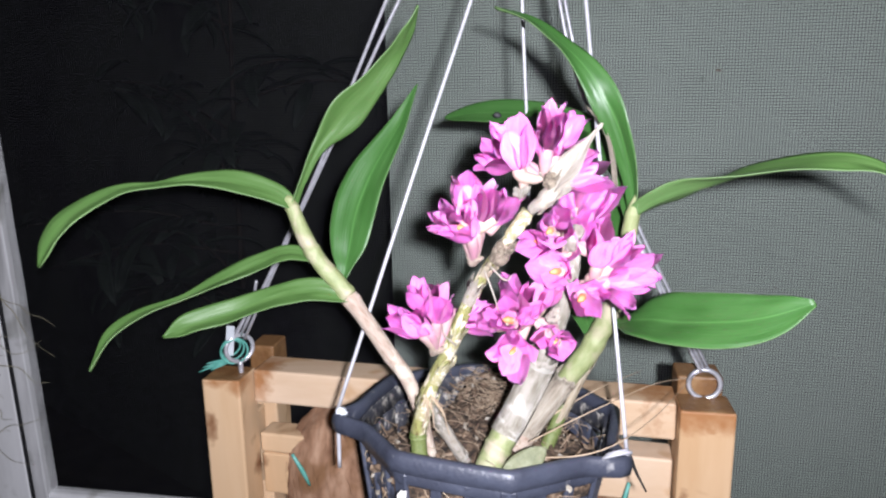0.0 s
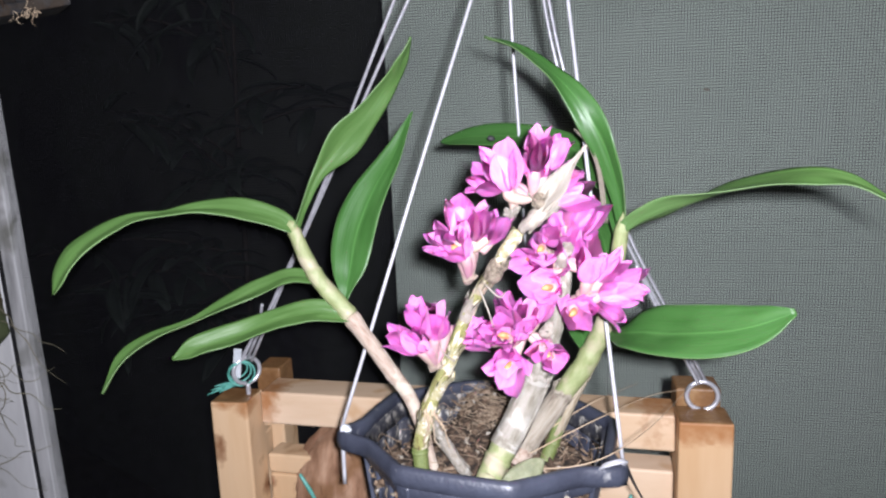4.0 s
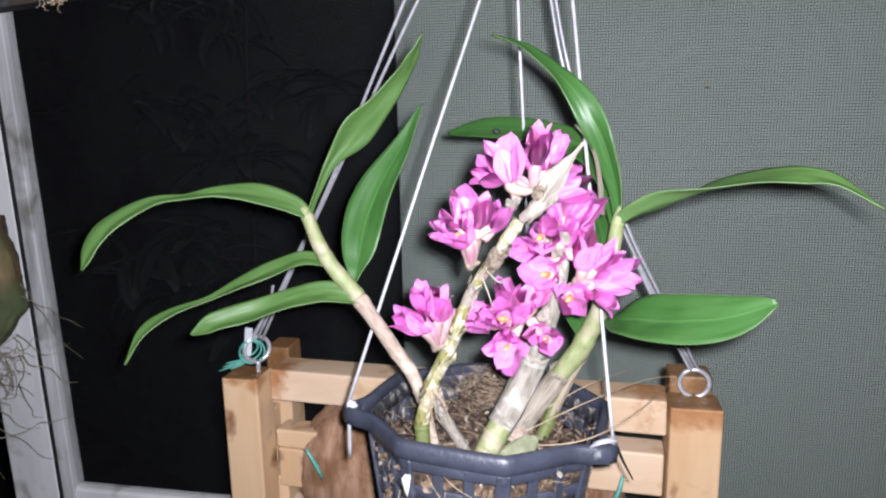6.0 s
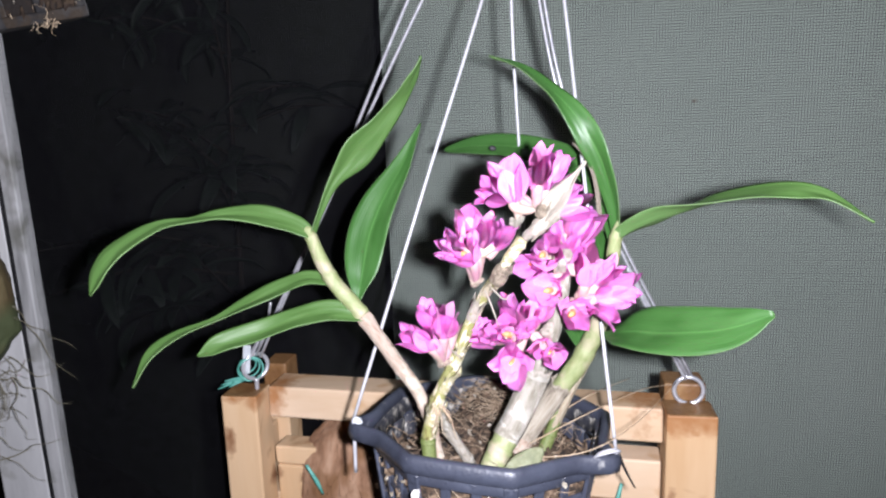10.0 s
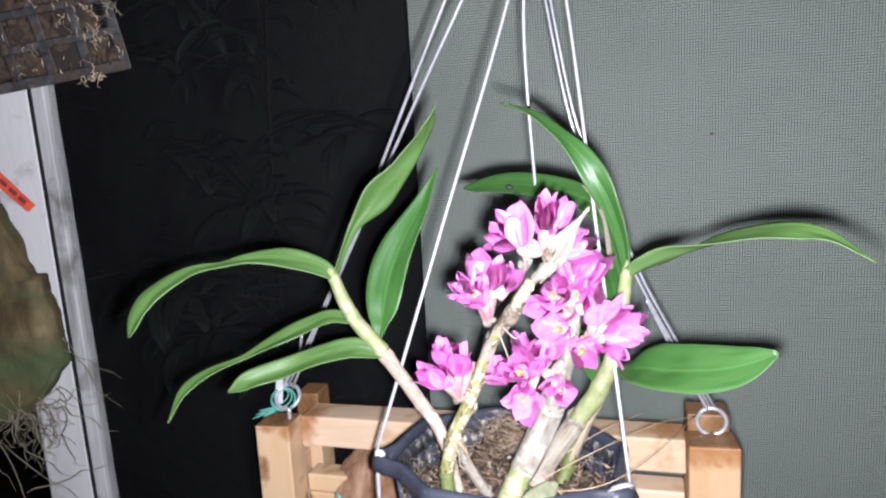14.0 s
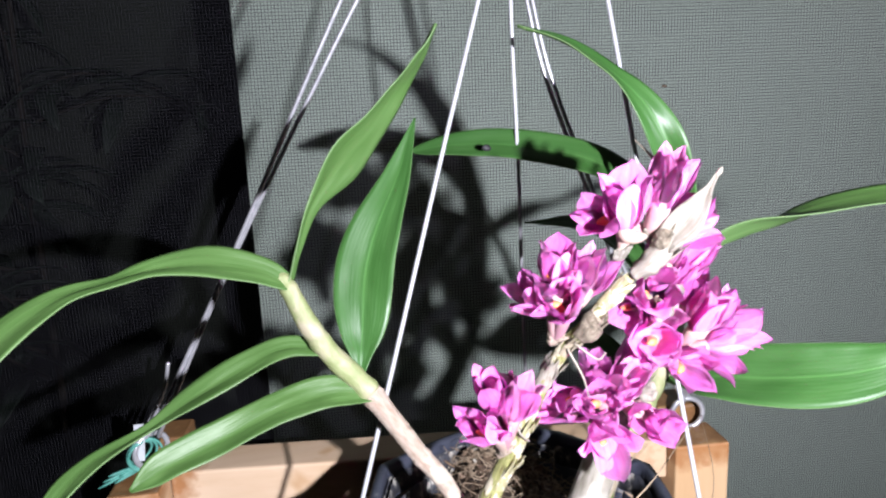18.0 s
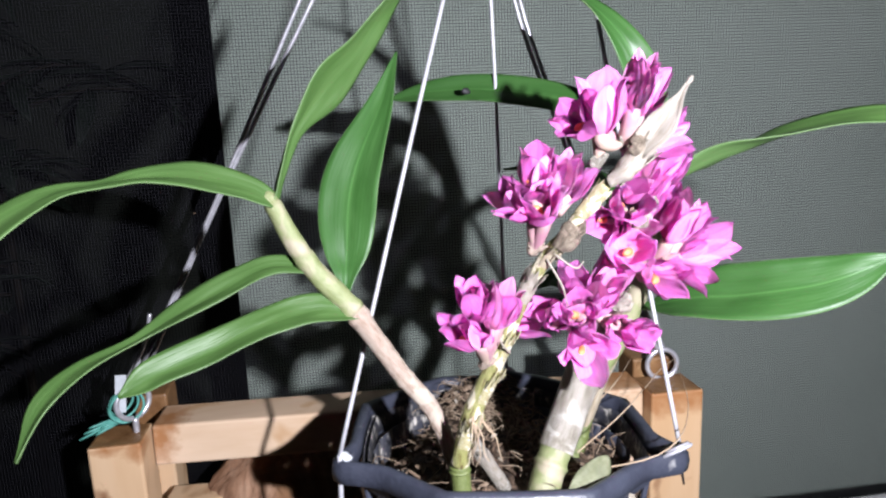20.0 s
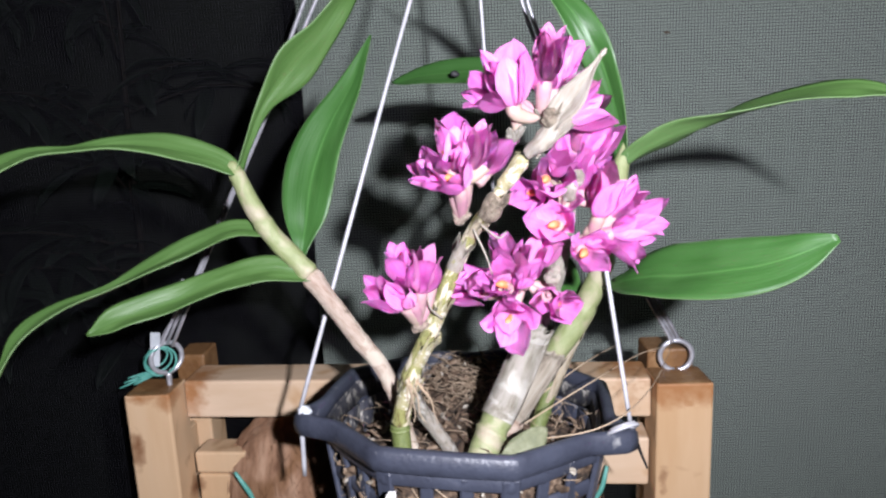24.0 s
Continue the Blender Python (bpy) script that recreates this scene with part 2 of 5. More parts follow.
def add_knots(m, spots):
    """Brown knots in the wood: (centre, radius), drawn out along the grain and ragged."""
    nt = m.node_tree
    bsdf = nt.nodes["Principled BSDF"]
    src = bsdf.inputs["Base Color"].links[0].from_socket
    tc = nt.nodes["Texture Coordinate"]
    wob = nt.nodes.new("ShaderNodeTexNoise")
    wob.inputs["Scale"].default_value, wob.inputs["Detail"].default_value = 160, 4
    nt.links.new(tc.outputs["Object"], wob.inputs["Vector"])
    for centre, r, squash, *dye in spots:
        sub = nt.nodes.new("ShaderNodeVectorMath")
        sub.operation = "SUBTRACT"
        nt.links.new(tc.outputs["Object"], sub.inputs[0])
        sub.inputs[1].default_value = centre
        mul = nt.nodes.new("ShaderNodeVectorMath")
        mul.operation = "MULTIPLY"
        nt.links.new(sub.outputs[0], mul.inputs[0])
        mul.inputs[1].default_value = (1 / r, 0.6 / r, squash / r)
        ln = nt.nodes.new("ShaderNodeVectorMath")
        ln.operation = "LENGTH"
        nt.links.new(mul.outputs[0], ln.inputs[0])
        ad = nt.nodes.new("ShaderNodeMath")
        ad.operation = "MULTIPLY_ADD"
        nt.links.new(wob.outputs["Fac"], ad.inputs[0])
        ad.inputs[1].default_value = 1.3
        nt.links.new(ln.outputs["Value"], ad.inputs[2])
        ramp = nt.nodes.new("ShaderNodeValToRGB")
        el = ramp.color_ramp.elements
        el[0].position, el[0].color = 0.45, (0.95, 0.95, 0.95, 1)
        el[1].position, el[1].color = 1.0, (0, 0, 0, 1)
        e2 = el.new(0.74)
        e2.color = (0.55, 0.55, 0.55, 1)
        e3 = el.new(0.82)
        e3.color = (0.42, 0.42, 0.42, 1)
        sc = nt.nodes.new("ShaderNodeMath")
        sc.operation = "MULTIPLY"
        sc.inputs[1].default_value = 0.55
        nt.links.new(ad.outputs[0], sc.inputs[0])
        nt.links.new(sc.outputs[0], ramp.inputs["Fac"])
        mixer = nt.nodes.new("ShaderNodeMix")
        mixer.data_type = "RGBA"
        nt.links.new(ramp.outputs[0], mixer.inputs["Factor"])
        nt.links.new(src, mixer.inputs[6])
        mixer.inputs[7].default_value = (*(dye[0] if dye else (0.17, 0.065, 0.022)), 1)
        src = mixer.outputs[2]
    nt.links.new(src, bsdf.inputs["Base Color"])


RUST = (0.33, 0.145, 0.05)
add_knots(WOOD, [((-0.174, 0.490, 1.262), 0.0062, 0.45), ((-0.182, 0.490, 1.232), 0.005, 0.6), ((-0.146, 0.515, 1.222), 0.0075, 0.8), ((-0.150, 0.505, 1.245), 0.004, 0.6),
                 ((0.160, 0.425, 1.235), 0.004, 0.3), ((-0.168, 0.49, 1.298), 0.009, 1.8, RUST), ((-0.150, 0.49, 1.298), 0.010, 0.9, RUST), ((0.165, 0.430, 1.298), 0.020, 1.5, RUST), ((0.185, 0.432, 1.296), 0.014, 1.1, RUST), ((0.150, 0.430, 1.296), 0.012, 1.0, RUST)])
add_knots(WOOD_X, [((-0.140, 0.51, 1.292), 0.010, 0.5, RUST), ((-0.134, 0.52, 1.301), 0.012, 1.5, RUST), ((0.143, 0.465, 1.288), 0.013, 0.8, RUST), ((0.152, 0.465, 1.303), 0.016, 1.6, RUST), ((0.136, 0.465, 1.276), 0.006, 1.0, RUST), ((0.147, 0.465, 1.25), 0.006, 0.8)])
END_GRAIN = mat("stained_end_grain", [(0.3, (0.144, 0.065, 0.022)), (0.55, (0.230, 0.119, 0.047)), (0.75, (0.331, 0.202, 0.094))], 60, 0.5, 0.6, 260, rand=0.15)
HUSK = mat("coconut_husk", [(0.28, (0.158, 0.075, 0.037)), (0.5, (0.299, 0.169, 0.099)), (0.72, (0.425, 0.271, 0.176))], 90, 0.9, 1.0, 260, stretch=(1, 1, 0.25), stain=((0.20, 0.10, 0.045), 30, 0.52, 0.66))
FIBRE = mat("dry_fibre", [(0.3, (0.30, 0.20, 0.12)), (0.7, (0.50, 0.40, 0.28))], 60, 0.8, 0.2, 200)
ROOTLET = mat("brown_rootlet", [(0.3, (0.17, 0.11, 0.065)), (0.7, (0.38, 0.30, 0.21))], 60, 0.85, 0.2, 200)
CRUMB = mat("pale_crumb", [(0.3, (0.17, 0.14, 0.10)), (0.7, (0.40, 0.37, 0.31))], 300, 0.8, 0.4, 500, rand=0.3)
FIBROUS = mat("brown_fibrous_sheath", [(0.3, (0.145, 0.111, 0.081)), (0.45, (0.289, 0.246, 0.187)), (0.62, (0.399, 0.357, 0.289)), (0.8, (0.238, 0.187, 0.140))], 3, 0.7, 1.0, 24, stretch=(7, 0.8, 1), uv=True)
ROOT = mat("air_root", [(0.3, (0.131, 0.116, 0.073)), (0.55, (0.251, 0.226, 0.156)), (0.75, (0.152, 0.158, 0.083))], 40, 0.75, 0.4, 200)
PLASTIC = mat("dark_pot_plastic", [(0.3, (0.029, 0.032, 0.046)), (0.6, (0.046, 0.052, 0.073)), (0.82, (0.110, 0.110, 0.132))], 50, 0.42, 0.3, 420, rough_var=0.15, spec=0.5,
              stain=((0.24, 0.24, 0.24), 70, 0.66, 0.74))
PLASTIC_DIRTY = mat("limed_pot_plastic", [(0.40, (0.030, 0.032, 0.042)), (0.54, (0.055, 0.055, 0.062)), (0.62, (0.30, 0.285, 0.25)), (0.76, (0.55, 0.52, 0.46))], 230, 0.6, 0.7, 300, stretch=(1, 1, 0.6))
CRUST = mat("white_lime_crust", [(0.3, (0.30, 0.29, 0.26)), (0.6, (0.62, 0.61, 0.57))], 260, 0.8, 0.8, 500)
SOIL = mat("potting_mix", [(0.36, (0.010, 0.007, 0.004)), (0.48, (0.051, 0.031, 0.018)), (0.60, (0.136, 0.089, 0.055)), (0.72, (0.374, 0.306, 0.220))], 210, 0.9, 1.0, 600)
CHIP = mat("bark_chip", [(0.3, (0.050, 0.030, 0.018)), (0.55, (0.131, 0.086, 0.052)), (0.78, (0.302, 0.232, 0.166))], 120, 0.9, 0.8, 400, rand=0.28)
WIRE = mat("zinc_wire", [(0.3, (0.46, 0.46, 0.49)), (0.7, (0.64, 0.64, 0.67))], 200, 0.34, 0.1, 500, metal=0.55)
COATED = mat("white_coated_wire", [(0.3, (0.35, 0.35, 0.37)), (0.7, (0.46, 0.46, 0.48))], 200, 0.4, 0.1, 500, metal=0.1)
NET = mat("black_net_thread", [(0.3, (0.008, 0.008, 0.010)), (0.7, (0.016, 0.016, 0.020))], 90, 0.7, 0, 100, spec=0.15)
WALL = mat("grey_green_board", [(0.3, (0.65, 0.755, 0.66)), (0.55, (0.735, 0.845, 0.74)), (0.75, (0.775, 0.875, 0.775))], 3.0, 0.7, 0.1, 120)
FRAME = mat("white_painted_frame", [(0.25, (0.54, 0.54, 0.54)), (0.5, (0.68, 0.68, 0.68)), (0.75, (0.73, 0.73, 0.74))], 22, 0.55, 0.35, 180, stretch=(1, 1, 0.25), stain=((0.36, 0.36, 0.33), 30, 0.58, 0.74))
FRAME_WORN = mat("worn_grey_frame_edge", [(0.28, (0.27, 0.27, 0.27)), (0.42, (0.42, 0.42, 0.42)), (0.6, (0.53, 0.53, 0.53)), (0.75, (0.64, 0.64, 0.64))], 55, 0.7, 0.8, 160, stretch=(1, 1, 0.16), stain=((0.20, 0.20, 0.18), 24, 0.55, 0.72))
RUBBER = mat("black_gasket", [(0.3, (0.010, 0.010, 0.011)), (0.7, (0.022, 0.022, 0.024))], 60, 0.6, 0.2, 200)
STRING = mat("green_plastic_string", [(0.3, (0.06, 0.27, 0.21)), (0.7, (0.15, 0.42, 0.36))], 120, 0.45, 0.5, 600)
TAPE = mat("clear_grey_tape", [(0.3, (0.40, 0.43, 0.45)), (0.7, (0.56, 0.59, 0.61))], 120, 0.3, 0.3, 300)
BARK = mat("mounting_bark", [(0.28, (0.030, 0.020, 0.008)), (0.48, (0.080, 0.056, 0.022)), (0.64, (0.13, 0.10, 0.045)), (0.78, (0.21, 0.17, 0.09))], 48, 0.85, 1.0, 150, stretch=(1, 1, 0.4),
           stain=((0.06, 0.075, 0.03), 14, 0.5, 0.65))
MOSS = mat("old_green_bulb", [(0.3, (0.07, 0.08, 0.035)), (0.55, (0.15, 0.16, 0.09)), (0.75, (0.36, 0.35, 0.28))], 120, 0.7, 0.8, 150)
TAG_RED = mat("red_plastic_tag", [(0.35, (0.52, 0.05, 0.025)), (0.65, (0.66, 0.10, 0.05))], 90, 0.4, 0.1, 300)
INK = mat("faded_ink", [(0.3, (0.10, 0.02, 0.02)), (0.7, (0.18, 0.03, 0.03))], 90, 0.6, 0, 300)
NIGHT_LEAF = mat("shrub_leaf", [(0.3, (0.022, 0.036, 0.026)), (0.6, (0.042, 0.062, 0.046))], 20, 0.6, 0.2, 80, rand=0.3)
GROUND = mat("dark_soil", [(0.3, (0.03, 0.025, 0.02)), (0.6, (0.06, 0.05, 0.04)), (0.8, (0.09, 0.08, 0.06))], 6, 0.9, 0.6, 40)
# patchy tone painted for dim, blurred foliage on a flat backdrop
BACKDROP = mat("foliage_backdrop", [(0.36, (0.031, 0.031, 0.035)), (0.50, (0.094, 0.106, 0.090)), (0.64, (0.119, 0.134, 0.109))], 1.5, 0.9, 0.5, 30)
CEIL = mat("roof_board", [(0.3, (0.10, 0.09, 0.08)), (0.7, (0.16, 0.14, 0.12))], 6, 0.8, 0.3, 60)


# ---- mesh helpers ----
def mesh_of(name, bm, material, smooth=True):
    me = bpy.data.meshes.new(name)
    bm.normal_update()
    bm.to_mesh(me)
    bm.free()
    for m in (material if isinstance(material, (list, tuple)) else [material]):
        me.materials.append(m)
    for p in me.polygons:
        p.use_smooth = smooth
    return me


def part(name, bm, material, parent, label="", smooth=True):
    """One mesh object under a thing or a part; the mesh is in world space."""
    ob = new(name, mesh_of(name, bm, material, smooth))
    if parent is not None:
        ob.parent = parent
        ob.matrix_parent_inverse = parent.matrix_world.inverted()
    if label:
        tagged(ob, label)
    return ob


def thing(name, at, label, category, group="", kind=""):
    e = new(name)
    e.empty_display_size = 0.02
    e.matrix_world = Matrix.Translation(at)
    return tagged(e, label, category, group, kind)


def solo(name, bm, material, label, category, group="", kind="", smooth=True):
    return tagged(new(name, mesh_of(name, bm, material, smooth)), label, category, group, kind)


def spline(points, n):
    """n + 1 points of a smooth curve through the given ones."""
    pts = [Vector(p) for p in points]
    ext = [2 * pts[0] - pts[1], *pts, 2 * pts[-1] - pts[-2]]
    segs, out = len(pts) - 1, []
    for i in range(n + 1):
        s = min(i / n * segs, segs - 1e-6)
        k, f = int(s), s - int(s)
        a, b, c, d = ext[k:k + 4]
        out.append(0.5 * (2 * b + (c - a) * f + (2 * a - 5 * b + 4 * c - d) * f * f + (3 * b - a - 3 * c + d) * f ** 3))
    return out


def lerp_list(values, f):
    s = f * (len(values) - 1)
    k = min(int(s), len(values) - 2)
    return values[k] * (1 - (s - k)) + values[k + 1] * (s - k)


def tube(bm, points, radii, n=10, sides=8, caps=True, lump=0.0, seed=0, uv=None):
    """A tapering tube along a smooth curve; radii are spread evenly along it."""
    path = spline(points, n) if len(points) > 1 else points
    rings, side = [], None
    for i, p in enumerate(path):
        way = (path[min(i + 1, n)] - path[max(i - 1, 0)]).normalized()
        if side is None:
            side = way.orthogonal().normalized()
        side = (side - way * side.dot(way)).normalized()
        other = way.cross(side)
        r = lerp_list([float(x) for x in radii], i / n)
        ring = []
        for k in range(sides):
            a = 2 * math.pi * k / sides
            rr = r * (1 + lump * noise.noise(Vector((p.x * 90 + seed, p.z * 90, a))))
            ring.append(bm.verts.new(p + rr * (math.cos(a) * side + math.sin(a) * other)))
        rings.append(ring)
    layer = bm.loops.layers.uv.verify() if uv else None
    for i in range(n):
        for k in range(sides):
            j = (k + 1) % sides
            f = bm.faces.new((rings[i][k], rings[i][j], rings[i + 1][j], rings[i + 1][k]))
            if layer:
                for lp, c in zip(f.loops, ((k, i), (k + 1, i), (k + 1, i + 1), (k, i + 1))):
                    lp[layer].uv = (c[0] / sides, c[1] / n * uv)
    if caps:
        bm.faces.new(rings[0][::-1])
        bm.faces.new(rings[-1])
    return path


def box(bm, lo, hi, m=None, bevel=0.0, segs=2):
    made = bmesh.ops.create_cube(bm, size=1)["verts"]
    lo, hi = Vector(lo), Vector(hi)
    t = Matrix.Translation((lo + hi) / 2) @ Matrix.Diagonal((*(hi - lo), 1))
    bmesh.ops.transform(bm, matrix=t, verts=made)
    if bevel:
        edges = list({e for v in made for e in v.link_edges})
        made = list({v for f in bmesh.ops.bevel(bm, geom=edges, offset=bevel, segments=segs, profile=0.5, affect="EDGES")["faces"] for v in f.verts} | {v for v in made if v.is_valid})
    if m is not None:
        bmesh.ops.transform(bm, matrix=m, verts=made)
    return made


def leaf_bm(points, width, normals, n=36, fold=0.25, thick=0.0011, tip=0.4, seed=0, wave=0.0, sharp=(2.0, 0.85), cols=8, foot=0.30, profile=None):
    """A strap leaf: a keeled blade with thickness along a curve. normals: the upper side's direction at even steps
    along it;
    profile: shares of the width at even steps, fitted to how wide a twisting blade looks from the camera."""
    path = spline(points, n)
    bm = bmesh.new()
    layer = bm.loops.layers.uv.verify()
    top, low = [], []
    for i, p in enumerate(path):
        f = i / n
        way = (path[min(i + 1, n)] - path[max(i - 1, 0)]).normalized()
        nv = Vector(lerp_list([Vector(v).normalized() for v in normals], f))
        nv = (nv - way * nv.dot(way)).normalized()
        side = way.cross(nv)
        w = width / 2 * (foot + (1 - foot) * math.sin(min(1, f / 0.46) * math.pi / 2) ** (1.0 if foot > 0.25 else 1.35)) * (1 - min(1, max(0, (f - tip) / (1 - tip))) ** sharp[0]) ** sharp[1]
        if profile:
            w = width / 2 * spline([(0, 0, p) for p in profile], n)[i].z
        w = max(w, 0.0004)
        up, dn = [], []
        for k in range(cols + 1):
            s = 2 * k / cols - 1
            lift = fold * w * abs(s) ** 1.5 + wave * math.sin(9 * f + seed + 2 * s) * s * w
            lift += 0.0011 * noise.noise(Vector((f * 7, s * 1.3, seed))) * min(1, w / 0.005)
            th = thick * (1 - 0.75 * abs(s)) + (0.0009 if k == cols // 2 else 0) * (1 - f)
            q = p + side * (w * s) + nv * lift
            up.append(bm.verts.new(q + nv * thick * 0.2 - nv * (0.0006 * (1 - f) if k == cols // 2 else 0)))
            dn.append(bm.verts.new(q - nv * th))
        top.append(up)
        low.append(dn)

    def quad(a, b, c, d, mi, uvs):
        f = bm.faces.new((a, b, c, d))
        f.material_index = mi
        for lp, u in zip(f.loops, uvs):
            lp[layer].uv = u
    for i in range(n):
        for k in range(cols):
            uvs = [(k / cols, i / n), ((k + 1) / cols, i / n), ((k + 1) / cols, (i + 1) / n), (k / cols, (i + 1) / n)]
            quad(top[i][k], top[i][k + 1], top[i + 1][k + 1], top[i + 1][k], 0, uvs)
            quad(low[i][k + 1], low[i][k], low[i + 1][k], low[i + 1][k + 1], 1, [uvs[1], uvs[0], uvs[3], uvs[2]])
        for k, g in ((0, 0), (cols, 1)):
            vs = (top[i][k], top[i + 1][k], low[i + 1][k], low[i][k]) if g == 0 else (top[i + 1][k], top[i][k], low[i][k], low[i + 1][k])
            quad(*vs, 1, [(g, i / n)] * 4)
    for i, flip in ((0, False), (n, True)):
        vs = [*top[i], *low[i][::-1]]
        f = bm.faces.new(vs if flip else vs[::-1])
        f.material_index = 1
    return bm


# ---- the setting: net screen in its frame, board wall behind, ground and roof ----
YAW = radians(-9.5)
NET_M = Matrix.Translation((0.198, 0.519, 0)) @ Matrix.Rotation(YAW, 4, "Z")   # x along the net, y away behind it


def prisms(segments, r):
    """Square threads between pairs of points, as one mesh."""
    verts, faces = [], []
    for a, b in segments:
        a, b = Vector(a), Vector(b)
        way = (b - a).normalized()
        s = way.cross(Vector((0, 1, 0))).normalized() * r
        o = Vector((0, 1, 0)) * r * 0.7
        k = len(verts)
        for p in (a, b):
            verts += [p + s, p + o, p - s, p - o]
        faces += [(k + i, k + (i + 1) % 4, k + 4 + (i + 1) % 4, k + 4 + i) for i in range(4)]
    me = bpy.data.meshes.new("net")
    me.from_pydata([tuple(v) for v in verts], [], faces)
    return me


PITCH, THREAD = 0.0021, 0.00016
U0, U1, Z0, Z1 = -0.596, 1.3, 1.14, 2.05
segs = []
for i in range(int((U1 - U0) / PITCH) + 1):
    x = U0 + i * PITCH
    segs.append(((x, 0.0004, Z0), (x, 0.0004, Z1)))
for i in range(int((Z1 - Z0) / PITCH) + 1):
    z = Z0 + i * PITCH
    segs.append(((U0, -0.0002, z), (U1, -0.0002, z)))
net_mesh = prisms(segs, THREAD)
net_mesh.materials.append(NET)
net = tagged(new("insect_net", net_mesh), "fine black woven insect net stretched in a white frame", "net", kind="stuff")
net.matrix_world = NET_M

bm = bmesh.new()
wall_m = Matrix.Translation((-0.08, 1.03, 0)) @ Matrix.Rotation(radians(-12), 4, "Z")
box(bm, (0, 0, 0), (2.6, 0.04, 2.6), wall_m, bevel=0.002)
wall = solo("wall_board", bm, WALL, "flat grey-green painted board wall behind the net", "wall", kind="structure", smooth=False)

bm = bmesh.new()
box(bm, (-30, -30, -0.05), (30, 30, 0))
solo("ground", bm, GROUND, "dark bare soil in the night garden", "ground", kind="structure", smooth=False)
# added backdrop, lifts the black behind the net; turned so it brightens rightwards
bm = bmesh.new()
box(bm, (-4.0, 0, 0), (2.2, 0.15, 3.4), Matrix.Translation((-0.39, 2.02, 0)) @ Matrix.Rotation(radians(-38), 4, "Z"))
solo("night_backdrop", bm, BACKDROP, "added flat backdrop painted as blurred night foliage behind the shrub", "wall", kind="structure", smooth=False)
bm = bmesh.new()
box(bm, (-1.6, -1.4, 2.3), (2.4, 1.4, 2.34))
solo("ceiling", bm, CEIL, "dark boarded roof over the plant corner", "ceiling", kind="structure", smooth=False)

FRAME_M = NET_M @ Matrix(((1, 0, -0.024, 0.036), (0, 1, 0, 0), (0, 0, 1, 0), (0, 0, 0, 1)))   # sheared so the stile's edge fits the camera's view
# the white frame: stile with a black gasket, bottom rail
frame_t = thing("window_1", NET_M @ Vector((-0.61, 0, 1.1)), "white painted frame with a black gasket holding the net", "window frame", kind="structure")
bm = bmesh.new()
box(bm, (-0.664, -0.006, 1.02), (-0.6112, 0.03, 2.08), FRAME_M, bevel=0.002)
part("outer_stile", bm, FRAME, frame_t, smooth=False)
bm = bmesh.new()
box(bm, (-0.6110, -0.0062, 1.02), (-0.6074, 0.010, 2.08), FRAME_M)
part("gasket", bm, RUBBER, frame_t, "black rubber gasket line", smooth=False)
bm = bmesh.new()
box(bm, (-0.6072, -0.006, 1.02), (-0.5935, 0.010, 2.08), FRAME_M, bevel=0.0012)
part("inner_stile", bm, FRAME_WORN, frame_t, "worn greyish inner stile", smooth=False)
bm = bmesh.new()
box(bm, (-0.591, -0.004, 1.09), (1.3, 0.012, 1.136), NET_M, bevel=0.003)
part("bottom_rail", bm, FRAME, frame_t, smooth=False)

# ---- slatted wooden basket with two coconut husks ----
BASKET_M = Matrix.Translation((-0.178, 0.493, 1.30)) @ Matrix.Rotation(YAW, 4, "Z")


def timber(lo, hi, name, parent, material, m=BASKET_M, ends="", label=""):
    bm = bmesh.new()
    box(bm, lo, hi, None, bevel=0.0016, segs=2)
    for v in bm.verts:
        v.co += 0.0006 * noise.noise_vector(v.co * 45)
    bm.transform(m)
    bm.normal_update()
    for f in bm.faces:
        if ends and abs(f.normal.z) > 0.9:
            f.material_index = 1
    return part(name, bm, [material, END_GRAIN], parent, label, smooth=False)


basket = thing("wooden_basket", BASKET_M @ Vector((0.18, 0.04, -0.2)), "pale pine slatted orchid basket with stained post tops hung on wires", "basket")
timber((0, 0, -0.20), (0.0295, 0.029, 0), "post", basket, WOOD, ends="z")
timber((0.339, -0.006, -0.20), (0.374, 0.024, 0), "post", basket, WOOD, ends="z")
timber((0.011, 0.0575, -0.20), (0.032, 0.085, -0.024), "post", basket, WOOD)
timber((0.011, 0.0575, -0.0238), (0.032, 0.085, 0.006), "post_top", basket, END_GRAIN, label="brown-stained post top")
timber((0.342, 0.029, -0.20), (0.372, 0.056, -0.024), "post", basket, WOOD)
timber((0.342, 0.029, -0.0238), (0.372, 0.056, 0.010), "post_top", basket, END_GRAIN, label="brown-stained post top")
RAIL_M = BASKET_M @ Matrix.Translation((0.0372, 0.022, 0)) @ Matrix.Rotation(radians(-3.4), 4, "Z")
timber((-0.0072, 0, -0.0265), (0.3015, 0.031, 0), "rail", basket, WOOD_X, RAIL_M)
timber((-0.007, 0.004, -0.070), (0.036, 0.026, -0.054), "rail", basket, WOOD, RAIL_M)
timber((-0.006, 0.003, -0.105), (0.018, 0.024, -0.0705), "rail", basket, WOOD, RAIL_M)
timber((0.205, 0.0, -0.074), (0.301, 0.026, -0.041), "rail", basket, WOOD_X, RAIL_M)
timber((-0.0072, 0, -0.155), (0.3015, 0.03, -0.125), "rail", basket, WOOD_X, RAIL_M)
timber((0.002, 0.0295, -0.070), (0.022, 0.0572, -0.044), "rail", basket, WOOD, BASKET_M)
timber((0.012, 0.0295, -0.125), (0.037, 0.0572, -0.098), "rail", basket, WOOD, BASKET_M)


